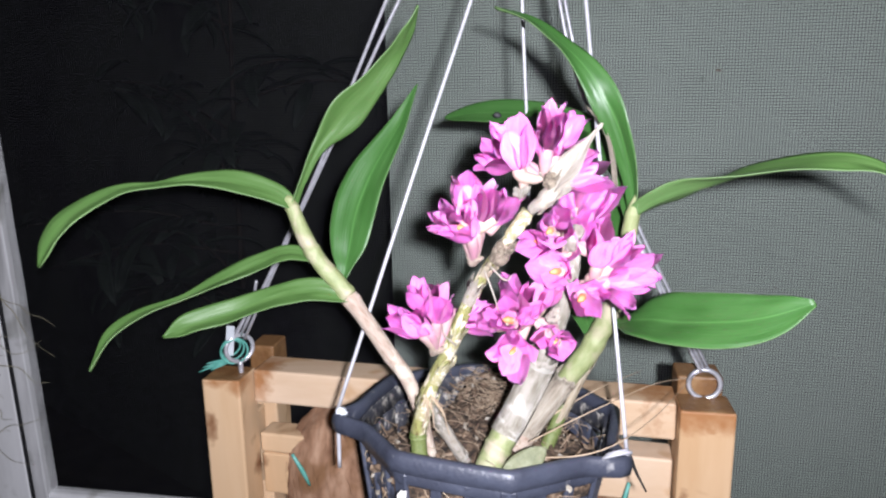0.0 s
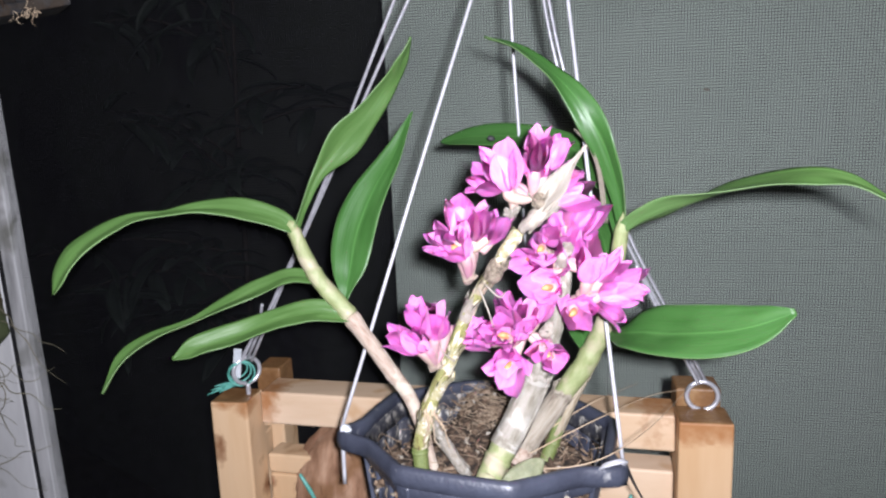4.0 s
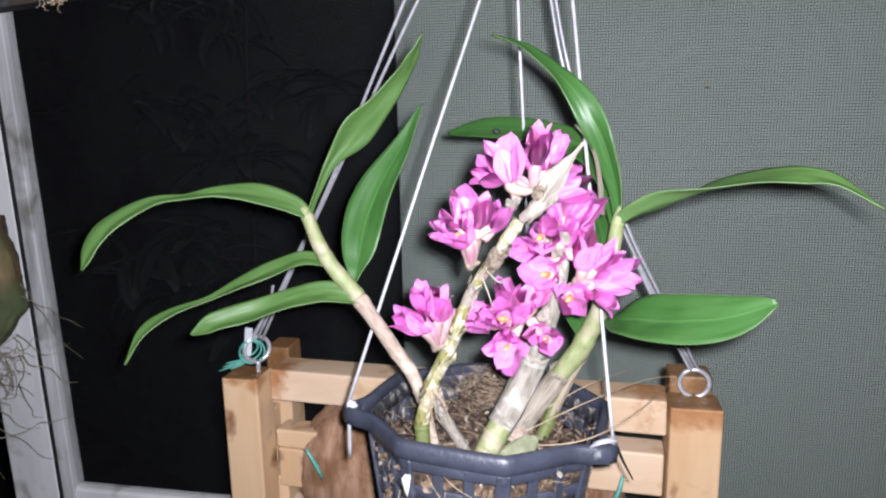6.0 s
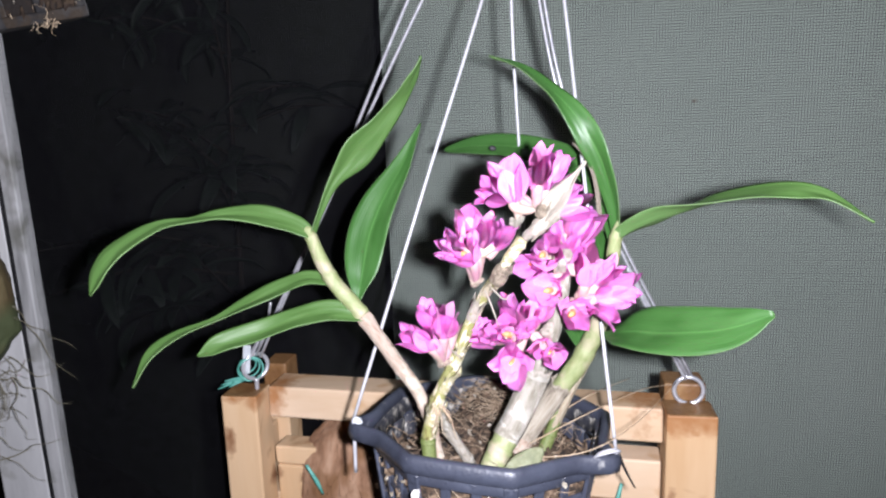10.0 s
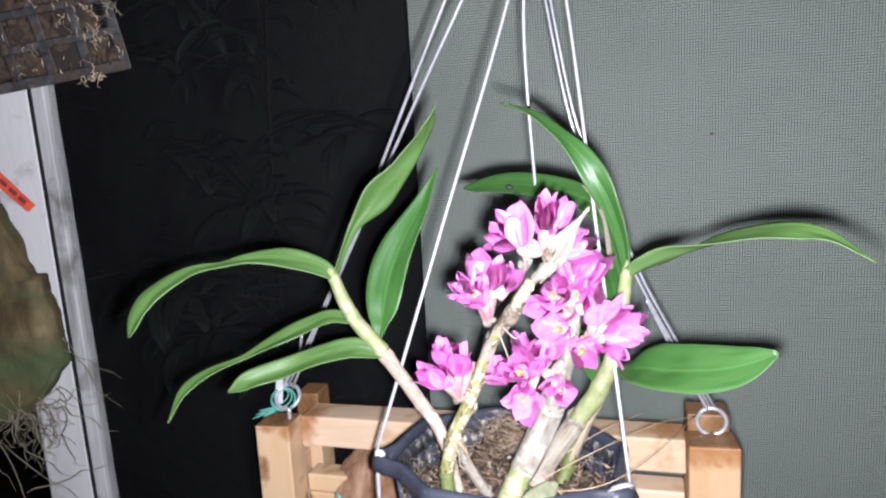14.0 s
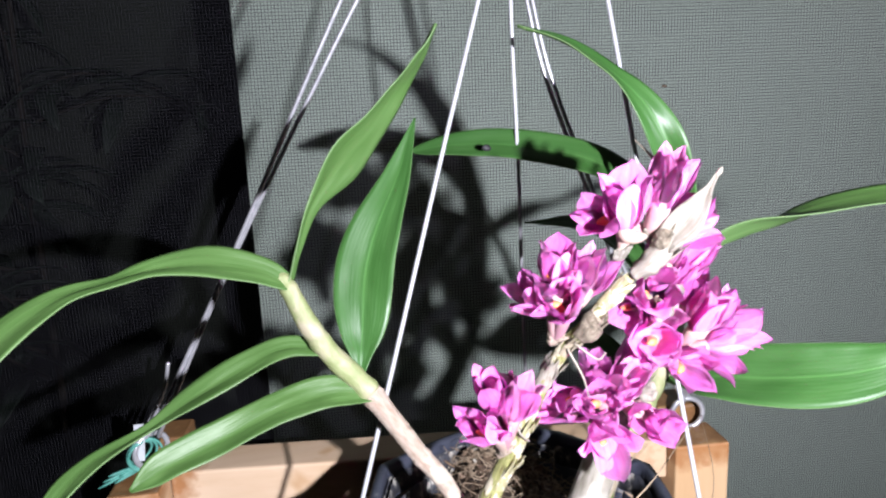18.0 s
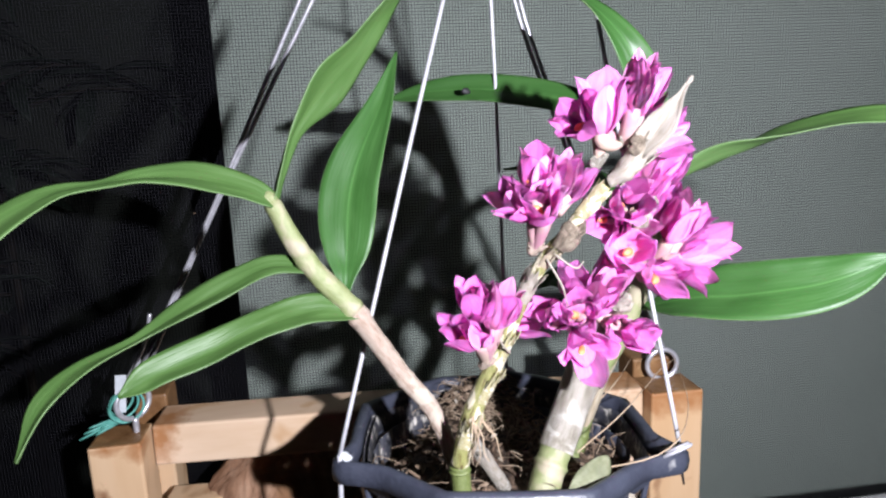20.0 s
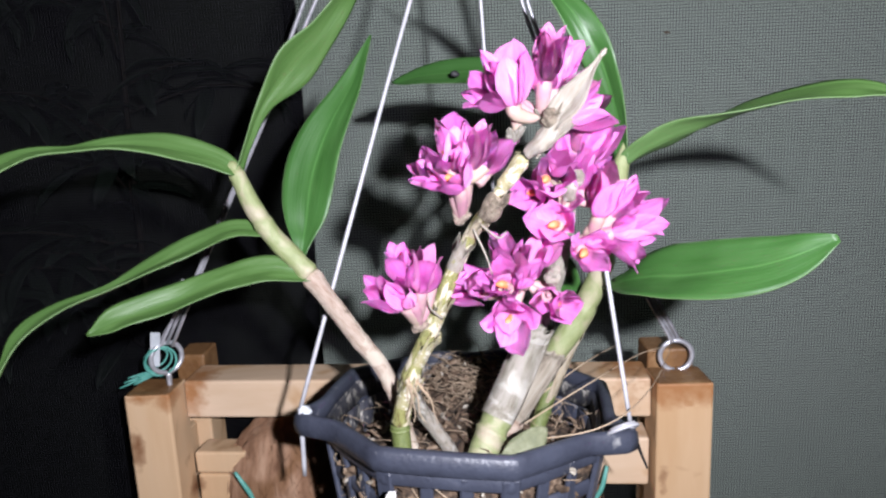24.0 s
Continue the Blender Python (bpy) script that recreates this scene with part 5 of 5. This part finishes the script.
def petal_mesh(length, width, tip, open_k, seed, material):
    """A cupped petal that rises along z and bends outwards along x; tip: where it starts to narrow, and how bluntly."""
    bm = bmesh.new()
    layer = bm.loops.layers.uv.verify()
    n, cols, rows = 11, 8, []
    x, z = 0.0010, 0.0
    ang = radians(84 - 70 * open_k)
    for i in range(n + 1):
        f = i / n
        w = width / 2 * (0.36 + 0.64 * math.sin(math.pi / 2 * min(1, f / 0.52))) * max(0, 1 - max(0, (f - tip[0]) / (1 - tip[0])) ** tip[1]) ** tip[2] + 0.00015
        row = []
        for k in range(cols + 1):
            s = 2 * k / cols - 1
            cup = 0.42 * w * s * s * (1 - 0.5 * f)
            wob = 0.0006 * noise.noise(Vector((f * 3.5, s * 2.2, seed)))
            row.append(bm.verts.new((x - cup * math.sin(ang) + wob, w * s, z + cup * math.cos(ang) + wob - 0.0006 * (1 - abs(s)) ** 3 * math.sin(ang) * 0.5)))
        rows.append(row)
        a = ang - radians(26) * (1 - f) + radians(30) * math.sin(math.pi * min(1, f * 1.05)) - radians(34) * max(0, f - 0.7) / 0.3 * (0.15 + open_k)
        x += length / n * math.cos(a)
        z += length / n * math.sin(a)
    for i in range(n):
        for k in range(cols):
            f = bm.faces.new((rows[i][k], rows[i][k + 1], rows[i + 1][k + 1], rows[i + 1][k]))
            for lp, c in zip(f.loops, ((k, i), (k + 1, i), (k + 1, i + 1), (k, i + 1))):
                lp[layer].uv = (c[0] / cols, c[1] / n)
    bmesh.ops.solidify(bm, geom=list(bm.faces), thickness=0.0003)
    return mesh_of("petal", bm, material)


PETALS = {}


def petal(open_k, wide, pale):
    key = (round(open_k, 1), wide, pale)
    if key not in PETALS:
        PETALS[key] = petal_mesh(*((0.0144, 0.0094, (0.50, 2.2, 0.70)) if wide else (0.0154, 0.0070, (0.44, 1.9, 0.84))), key[0], len(PETALS) * 1.7, PETAL_PALE if pale else PETAL)
    return PETALS[key]


bm = bmesh.new()
tube(bm, [(0, 0, 0.001), (0.0005, 0, 0.004), (0.0018, 0, 0.0068), (0.0040, 0, 0.0078)], [0.001, 0.0017, 0.0019, 0.0006], 10, 8)
LIP_ME = mesh_of("lip", bm, LIP)
HUBS = [Vector(h) for h in ((-0.0010, 0.3140, 1.3865), (0.0165, 0.3055, 1.4310), (0.0360, 0.2960, 1.4610), (0.0460, 0.2935, 1.4690), (0.0560, 0.3035, 1.4405), (0.0690, 0.3080, 1.4190), (0.0430, 0.3100, 1.4030))]


bloom = random.Random(21)


def flower(at, facing, open_k, size=1.0, roll=0.0, pale=False, lip=True):
    """A flower whose mouth looks along facing, on a short stalk from the nearest hub of a cluster."""
    d = Vector(facing).normalized()
    size *= 1.23
    base = Vector(at) - d * 0.0058 * size
    hub = min(HUBS, key=lambda h: (h - base).length)
    bm = bmesh.new()
    tube(bm, [hub, (hub * 0.55 + base * 0.45) - d * 0.003, base - d * 0.003, base + d * 0.0016], [0.0010, 0.0016, 0.0023, 0.0028, 0.0028, 0.0020], 16, 10)
    tube(bm, [base, base + d * 0.0035, base + d * 0.0052], [0.0009, 0.0012, 0.0007], 6, 6)
    f = part("flower", bm, TUBE, orchid, "bud-like pale pink flower" if pale else "open magenta flower with an orange lip" if open_k > 0.42 else "half-open magenta flower")
    m = Matrix.Translation(base) @ d.to_track_quat("Z", "Y").to_matrix().to_4x4() @ Matrix.Rotation(radians(roll), 4, "Z") @ Matrix.Diagonal((size, size, size, 1))
    for k in range(5):
        inner = k in (1, 3) or open_k > 0.43
        o = max(0.05, min(1, open_k + bloom.uniform(-0.12, 0.12) - (0.08 if inner else 0) - 0.08))
        p = new("petal", petal(o, inner, pale and not inner))
        p.parent = f
        p.matrix_basis = m @ Matrix.Rotation(2 * math.pi * k / 5 + bloom.uniform(-0.15, 0.15), 4, "Z") @ Matrix.Rotation(bloom.uniform(-0.12, 0.12), 4, "X") @ Matrix.Diagonal((*([bloom.uniform(0.9, 1.1)] * 3), 1))
    if lip:
        p = new("lip", LIP_ME)
        p.parent = f
        p.matrix_basis = m @ Matrix.Rotation(bloom.uniform(2.6, 3.6), 4, "Z") @ Matrix.Scale(0.72, 4)
    return f


# each row: place of the mouth, way that it looks, openness, size, roll, pale
LOW_CLUSTER = [
    ((-0.0115, 0.302, 1.4030), (-0.62, -0.42, 0.62), 0.34, 1.06, 10, False), ((0.0008, 0.302, 1.4105), (0.08, -0.42, 0.9), 0.16, 1.06, 40, True),
    ((-0.0060, 0.309, 1.4125), (-0.3, -0.15, 0.95), 0.28, 1.0, 20, False), ((0.0175, 0.318, 1.3985), (0.8, -0.25, 0.25), 0.34, 0.9, 80, False),
]
LEFT_CLUSTER = [
    ((0.0122, 0.290, 1.4490), (-0.35, -0.62, 0.70), 0.42, 1.05, 0, False), ((0.0130, 0.296, 1.4585), (-0.15, -0.2, 0.97), 0.22, 1.05, 30, True),
    ((0.0205, 0.292, 1.4570), (0.12, -0.35, 0.93), 0.10, 0.95, 60, True), ((0.0270, 0.297, 1.4540), (0.42, -0.3, 0.86), 0.24, 0.95, 25, False),
    ((0.0060, 0.298, 1.4500), (-0.8, -0.15, 0.55), 0.40, 0.85, 60, False),
]
TOP_CLUSTER = [
    ((0.0325, 0.285, 1.4800), (-0.25, -0.4, 0.88), 0.26, 1.15, 15, False), ((0.0270, 0.289, 1.4765), (-0.85, -0.3, 0.42), 0.42, 0.95, 50, False),
    ((0.0460, 0.284, 1.4870), (0.10, -0.3, 0.95), 0.14, 1.05, 70, True), ((0.0525, 0.289, 1.4860), (0.42, -0.15, 0.9), 0.24, 0.95, 5, False),
    ((0.0600, 0.290, 1.4690), (0.85, -0.4, 0.30), 0.32, 1.0, 25, False),
]
MIDDLE_CLUSTER = [
    ((0.0690, 0.300, 1.4560), (0.55, -0.3, 0.78), 0.26, 1.05, 33, False), ((0.0630, 0.302, 1.4600), (0.15, -0.25, 0.95), 0.24, 0.9, 70, True),
    ((0.0500, 0.299, 1.4465), (-0.05, -0.92, 0.38), 0.46, 1.0, 45, False), ((0.0445, 0.303, 1.4400), (-0.75, -0.55, 0.1), 0.40, 0.9, 10, False),
    ((0.0520, 0.296, 1.4290), (-0.32, -0.88, 0.32), 0.48, 1.05, 33, False), ((0.0700, 0.294, 1.4370), (0.08, -0.55, 0.82), 0.20, 1.15, 66, True),
    ((0.0640, 0.303, 1.4460), (-0.1, -0.2, 0.95), 0.28, 0.9, 12, False),
]
RIGHT_CLUSTER = [
    ((0.0840, 0.297, 1.4265), (0.82, -0.5, 0.22), 0.38, 1.1, 52, False), ((0.0800, 0.299, 1.4340), (0.6, -0.3, 0.72), 0.28, 1.0, 30, False),
    ((0.0642, 0.296, 1.4170), (0.05, -0.95, 0.12), 0.40, 1.05, 12, False), ((0.0800, 0.299, 1.4185), (0.78, -0.5, -0.22), 0.42, 0.95, 28, False),
]
MID_LOW_CLUSTER = [
    ((0.0325, 0.302, 1.4055), (-0.45, -0.8, 0.4), 0.42, 1.0, 22, False), ((0.0420, 0.300, 1.4120), (0.05, -0.6, 0.8), 0.26, 1.0, 64, True),
    ((0.0350, 0.308, 1.4130), (-0.25, -0.25, 0.93), 0.26, 0.95, 5, False), ((0.0250, 0.308, 1.4060), (-0.85, -0.45, 0.2), 0.40, 0.9, 41, False),
    ((0.0480, 0.308, 1.4160), (0.25, -0.3, 0.9), 0.28, 0.9, 50, False),
    ((0.0342, 0.299, 1.3910), (-0.25, -0.95, -0.1), 0.52, 1.0, 18, False), ((0.0532, 0.294, 1.3965), (0.08, -0.97, 0.16), 0.44, 0.95, 0, False),
]
for cluster in (LOW_CLUSTER, LEFT_CLUSTER, TOP_CLUSTER, MIDDLE_CLUSTER, RIGHT_CLUSTER, MID_LOW_CLUSTER):
    mid = sum((Vector(fl[0]) for fl in cluster), Vector()) / len(cluster)
    for k, (at, facing, open_k, size, roll, pale) in enumerate(cluster):
        flower(at, facing, open_k, size, roll, pale)
        # a smaller neighbour, tucked in towards the heart of the cluster
        d = Vector(facing).normalized()
        near = Vector(at).lerp(mid, 0.35) + Vector((bloom.uniform(-0.005, 0.005), bloom.uniform(-0.002, 0.005), bloom.uniform(-0.004, 0.004)))
        turn = d + Vector((bloom.uniform(-0.5, 0.5), bloom.uniform(-0.4, 0.1), bloom.uniform(-0.2, 0.4)))
        flower(near, turn, open_k * 0.8, 0.8, roll + 36, k % 2 == 0, False)
# dry bract tufts where the clusters spring from the canes
for k, h in enumerate(HUBS):
    bm = bmesh.new()
    for j in range(5):
        way = Vector((rnd.uniform(-1, 1), rnd.uniform(-1, 0.2), rnd.uniform(0.2, 1))).normalized()
        tube(bm, [h - way * 0.002, h + way * 0.003, h + way * rnd.uniform(0.004, 0.007)], [0.0018, 0.0015, 0.0003], 6, 6, lump=0.5, seed=j + k, uv=1.0)
    part("bract_tuft", bm, SILVER if k in (2, 3, 5) else CANE_DRY, orchid, "grey-brown dry bract tuft")

# ---- beside the frame: bark mount with air roots, red tag, bark-filled hanging planter ----
mount = thing("bark_mount", (-0.44, 0.585, 1.30), "brown bark slab with a clinging rooted plant beside the frame", "bark mount")
OUTLINE = [(-0.53, 1.27), (-0.46, 1.272), (-0.432, 1.284), (-0.412, 1.299), (-0.397, 1.318), (-0.387, 1.334), (-0.391, 1.365), (-0.396, 1.400), (-0.399, 1.416), (-0.412, 1.420), (-0.421, 1.455), (-0.434, 1.49), (-0.47, 1.505), (-0.53, 1.50)]
bm = bmesh.new()
sheet = []
for y in (0.572, 0.579, 0.590, 0.598):
    grow = 0.94 if y in (0.572, 0.598) else 1.0
    sheet.append([bm.verts.new((-0.46 + (x + 0.46) * grow, y, 1.38 + (z - 1.38) * grow)) for x, z in OUTLINE])
n = len(OUTLINE)
for a, b in zip(sheet, sheet[1:]):
    for k in range(n):
        bm.faces.new((a[k], a[(k + 1) % n], b[(k + 1) % n], b[k]))
for ring, flip in ((sheet[0], True), (sheet[-1], False)):
    mid = bm.verts.new((-0.47, ring[0].co.y + (-0.006 if flip else 0.004), 1.38))
    for k in range(n):
        bm.faces.new((ring[k], ring[(k + 1) % n], mid) if not flip else (ring[(k + 1) % n], ring[k], mid))
bmesh.ops.recalc_face_normals(bm, faces=bm.faces)
bmesh.ops.subdivide_edges(bm, edges=list(bm.edges), cuts=4, use_grid_fill=True)
for v in bm.verts:
    v.co += 0.004 * noise.noise_vector(v.co * 45) + 0.0015 * noise.noise_vector(v.co * 160)
part("slab", bm, BARK, mount)
# a matted clump of roots below the slab
for k in range(64):
    a = Vector((rnd.gauss(-0.430, 0.024), rnd.uniform(0.568, 0.590), rnd.uniform(1.268, 1.318)))
    way = Vector((rnd.uniform(-1, 1), rnd.uniform(-0.5, 0.3), rnd.uniform(-1.3, 0.1))).normalized()
    pts, step = [a], rnd.uniform(0.006, 0.011)
    for j in range(6):
        way = (way + Vector((rnd.uniform(-0.9, 0.9), rnd.uniform(-0.5, 0.5), rnd.uniform(-1.0, 0.7)))).normalized()
        pull = Vector((-0.412, 0.578, 1.262)) - pts[-1]
        pts.append(pts[-1] + way * step + pull * 0.05)
    bm = bmesh.new()
    r = rnd.uniform(0.00022, 0.00048)
    tube(bm, pts, [r, r * 0.8, r * 0.4], 26, 5, lump=0.3, seed=k)
    part("air_root", bm, ROOT, mount)
for a, e, r in (((-0.415, 0.575, 1.297), (-0.350, 0.590, 1.258), 0.0009), ((-0.392, 0.585, 1.358), (-0.347, 0.598, 1.279), 0.0007), ((-0.390, 0.583, 1.345), (-0.343, 0.597, 1.308), 0.0006), ((-0.445, 0.58, 1.200), (-0.360, 0.590, 1.224), 0.0009),
                ((-0.44, 0.58, 1.245), (-0.392, 0.590, 1.212), 0.0006), ((-0.41, 0.58, 1.29), (-0.378, 0.590, 1.300), 0.0008), ((-0.47, 0.58, 1.26), (-0.43, 0.585, 1.16), 0.0007), ((-0.46, 0.58, 1.25), (-0.375, 0.590, 1.178), 0.0006), ((-0.49, 0.58, 1.28), (-0.46, 0.585, 1.20), 0.0007), ((-0.40, 0.58, 1.26), (-0.385, 0.585, 1.225), 0.0006)):
    a, e = Vector(a), Vector(e)
    pts = [a] + [a.lerp(e, j / 6) + Vector((rnd.uniform(-.003, .003), rnd.uniform(-.006, .0), rnd.uniform(-.004, .005))) for j in range(1, 6)] + [e]
    bm = bmesh.new()
    tube(bm, pts, [r * 0.7, r * 0.55, r * 0.2], 30, 5, lump=0.4)
    part("air_root", bm, ROOT, mount)
tag = thing("plant_tag", (-0.43, 0.575, 1.48), "red plastic plant tag with faded writing", "plant tag")
ta, tb = Vector((-0.436, 0.574, 1.5265)), Vector((-0.3965, 0.580, 1.480))
tag_m = Matrix.Translation((ta + tb) / 2) @ (tb - ta).to_track_quat("X", "Y").to_matrix().to_4x4()
bm = bmesh.new()
box(bm, (-0.034, -0.0062, -0.0004), (0.030, 0.0062, 0.0004), bevel=0.0003)
for v in bm.verts:
    if v.co.x > 0.025:
        v.co.y *= 0.75
bm.transform(tag_m)
part("strip", bm, TAG_RED, tag, smooth=False)
for k in range(4):
    bm = bmesh.new()
    box(bm, (-0.018 + 0.011 * k, -0.002, -0.0007), (-0.010 + 0.011 * k, 0.002, 0.0007), tag_m)
    part("ink_bar", bm, INK, tag, smooth=False)

planter = thing("hanging_planter", (-0.33, 0.52, 1.59), "grey grid planter stuffed with brown bark hanging beside the frame", "planter")
PL_M = Matrix.Translation((-0.247, 0.497, 1.592)) @ Matrix.Rotation(radians(2), 4, "Z") @ Matrix.Rotation(radians(-7.5), 4, "Y") @ Matrix.Rotation(radians(10), 4, "X") @ Matrix(((1, -0.55, 0, 0), (0, 1, 0, 0), (0, 0, 1, 0), (0, 0, 0, 1)))
PL_BARK = mat("planter_bark", [(0.3, (0.009, 0.005, 0.004)), (0.48, (0.028, 0.016, 0.009)), (0.66, (0.061, 0.039, 0.021)), (0.8, (0.145, 0.121, 0.086))], 140, 0.9, 1.0, 420, stain=((0.012, 0.008, 0.006), 45, 0.5, 0.62))
PLG = mat("limed_grey_plastic", [(0.34, (0.007, 0.007, 0.008)), (0.5, (0.018, 0.017, 0.018)), (0.62, (0.045, 0.042, 0.040)), (0.78, (0.120, 0.111, 0.099))], 75, 0.7, 0.6, 300, stain=((0.03, 0.02, 0.012), 60, 0.52, 0.62))
for k in range(6):
    bm = bmesh.new()
    box(bm, (-0.15 + 0.0285 * k, 0, 0), (-0.142 + 0.0285 * k, 0.006, 0.075), PL_M, bevel=0.001)
    part("bar", bm, PLG, planter, smooth=False)
for k in range(4):
    bm = bmesh.new()
    box(bm, (-0.17, -0.001, 0.0245 * k - (0 if k else 0.002)), (0.0, 0.005, 0.0245 * k + 0.006), PL_M, bevel=0.001)
    part("bar", bm, PLG, planter, smooth=False)
bm = bmesh.new()
box(bm, (-0.17, 0.006, -0.002), (0.0, 0.11, 0.004), PL_M, bevel=0.001)
part("floor_grid", bm, PLG, planter, smooth=False)
bm = bmesh.new()
box(bm, (-0.008, 0.006, 0.0), (0, 0.11, 0.075), PL_M, bevel=0.001)
part("side", bm, PLG, planter, smooth=False)
bm = bmesh.new()
box(bm, (-0.168, 0.010, 0.006), (-0.010, 0.105, 0.072), None, bevel=0.004)
bmesh.ops.subdivide_edges(bm, edges=list(bm.edges), cuts=9, use_grid_fill=True)
for v in bm.verts:
    v.co += 0.005 * noise.noise_vector(v.co * 60) + 0.003 * noise.noise_vector(v.co * 190)
bm.transform(PL_M)
part("bark_fill", bm, PL_BARK, planter, "brown bark stuffing")
for k in range(60):
    knot = ((-0.030, -0.002), (-0.004, 0.050), (-0.020, 0.030))[k % 3]
    x, z = (knot[0] + rnd.gauss(0, 0.006), knot[1] + rnd.gauss(0, 0.008)) if k < 40 else (rnd.uniform(-0.16, -0.01), rnd.uniform(0.0, 0.07))
    pts = [Vector((x, -0.0015, max(-0.004, z)))]
    for j in range(5):
        pts.append(pts[-1] + Vector((rnd.uniform(-0.0032, 0.0032), rnd.uniform(-0.0012, 0.0010), rnd.uniform(-0.0034, 0.0022))))
    bm = bmesh.new()
    r = rnd.uniform(0.00014, 0.00036)
    tube(bm, [PL_M @ p for p in pts], [r, r * 0.9, r * 0.4], 14, 5, lump=0.5, seed=k)
    part("root_tip", bm, (FIBRE, ROOT, ROOTLET)[k % 3], planter)
bark_bits = []
for k in range(5):
    me = chip_mesh(40 + k, 0.0075)
    me.materials.clear()
    me.materials.append(PL_BARK)
    bark_bits.append(me)
for k in range(70):
    p = PL_M @ Vector((rnd.uniform(-0.16, -0.006), rnd.uniform(-0.001, 0.004), rnd.uniform(0.004, 0.072)))
    o = new("chip", bark_bits[k % 5])
    o.parent = planter
    o.matrix_parent_inverse = planter.matrix_world.inverted()
    o.matrix_basis = Matrix.Translation(p) @ Euler((rnd.uniform(0, 3), rnd.uniform(0, 3), rnd.uniform(0, 6))).to_matrix().to_4x4() @ Matrix.Scale(rnd.uniform(0.4, 1.1), 4)
for k in range(70):
    x = -0.002 - abs(rnd.gauss(0, 0.030)) if k < 45 else rnd.uniform(-0.16, -0.01)
    z = rnd.uniform(0.004, 0.072)
    h = rnd.uniform(0.0015, 0.0065)
    bm = bmesh.new()
    tube(bm, [PL_M @ Vector((x, -0.0020, z)), PL_M @ Vector((x + rnd.uniform(-0.001, 0.001), -0.0032, z + h * 0.5)), PL_M @ Vector((x + rnd.uniform(-0.002, 0.002), -0.0018, z + h))], [0.0003, rnd.uniform(0.0003, 0.0006), 0.0002], 6, 5, lump=0.5, seed=k)
    part("straw", bm, (FIBRE, CRUMB, ROOT)[k % 3], planter)
bm = bmesh.new()
for x in (-0.16, -0.01):
    tube(bm, [PL_M @ Vector((x, 0.05, 0.07)), Vector((-0.33, 0.54, 1.95)), Vector((-0.33, 0.54, 2.3))], [0.001, 0.001], 20, 6)
part("hanger", bm, WIRE, planter)

# ---- dark shrub behind the net ----
shrub = thing("shrub", (-0.55, 1.75, 0.0), "dark leafy shrub in the night behind the net", "shrub")
bm = bmesh.new()
tube(bm, [(-0.55, 1.75, 0), (-0.52, 1.72, 0.8), (-0.5, 1.7, 1.5), (-0.46, 1.66, 2.0)], [0.012, 0.009, 0.006, 0.003], 20, 8, lump=0.1)
part("trunk", bm, GROUND, shrub)
leaf_me = mesh_of("shrub_leaf", leaf_bm([(0, 0, 0), (0.05, 0, 0.012), (0.11, 0, 0.008), (0.15, 0, -0.015)], 0.035, [(0, 0, 1)] * 2, n=8, cols=4), [NIGHT_LEAF, NIGHT_LEAF])
for k in range(17):
    z = 0.95 + 0.06 * k
    foot = Vector((-0.51 + 0.04 * (z - 1.5), 1.71, z))
    tip = foot + Vector((rnd.uniform(-0.45, 0.40), rnd.uniform(-0.30, 0.10), rnd.uniform(0.0, 0.18)))
    run = spline([foot, foot.lerp(tip, 0.5) + Vector((0, 0, 0.04)), tip], 20)
    bm = bmesh.new()
    tube(bm, run, [0.004, 0.003, 0.0012], 20, 6)
    part("branch", bm, GROUND, shrub)
    for j in range(10):
        o = new("leaf", leaf_me)
        o.parent = shrub
        o.matrix_parent_inverse = shrub.matrix_world.inverted()
        o.matrix_basis = Matrix.Translation(run[2 * j + 2]) @ Euler((rnd.uniform(-0.5, 0.5), rnd.uniform(-0.4, 0.8), rnd.uniform(0, 6.28))).to_matrix().to_4x4()
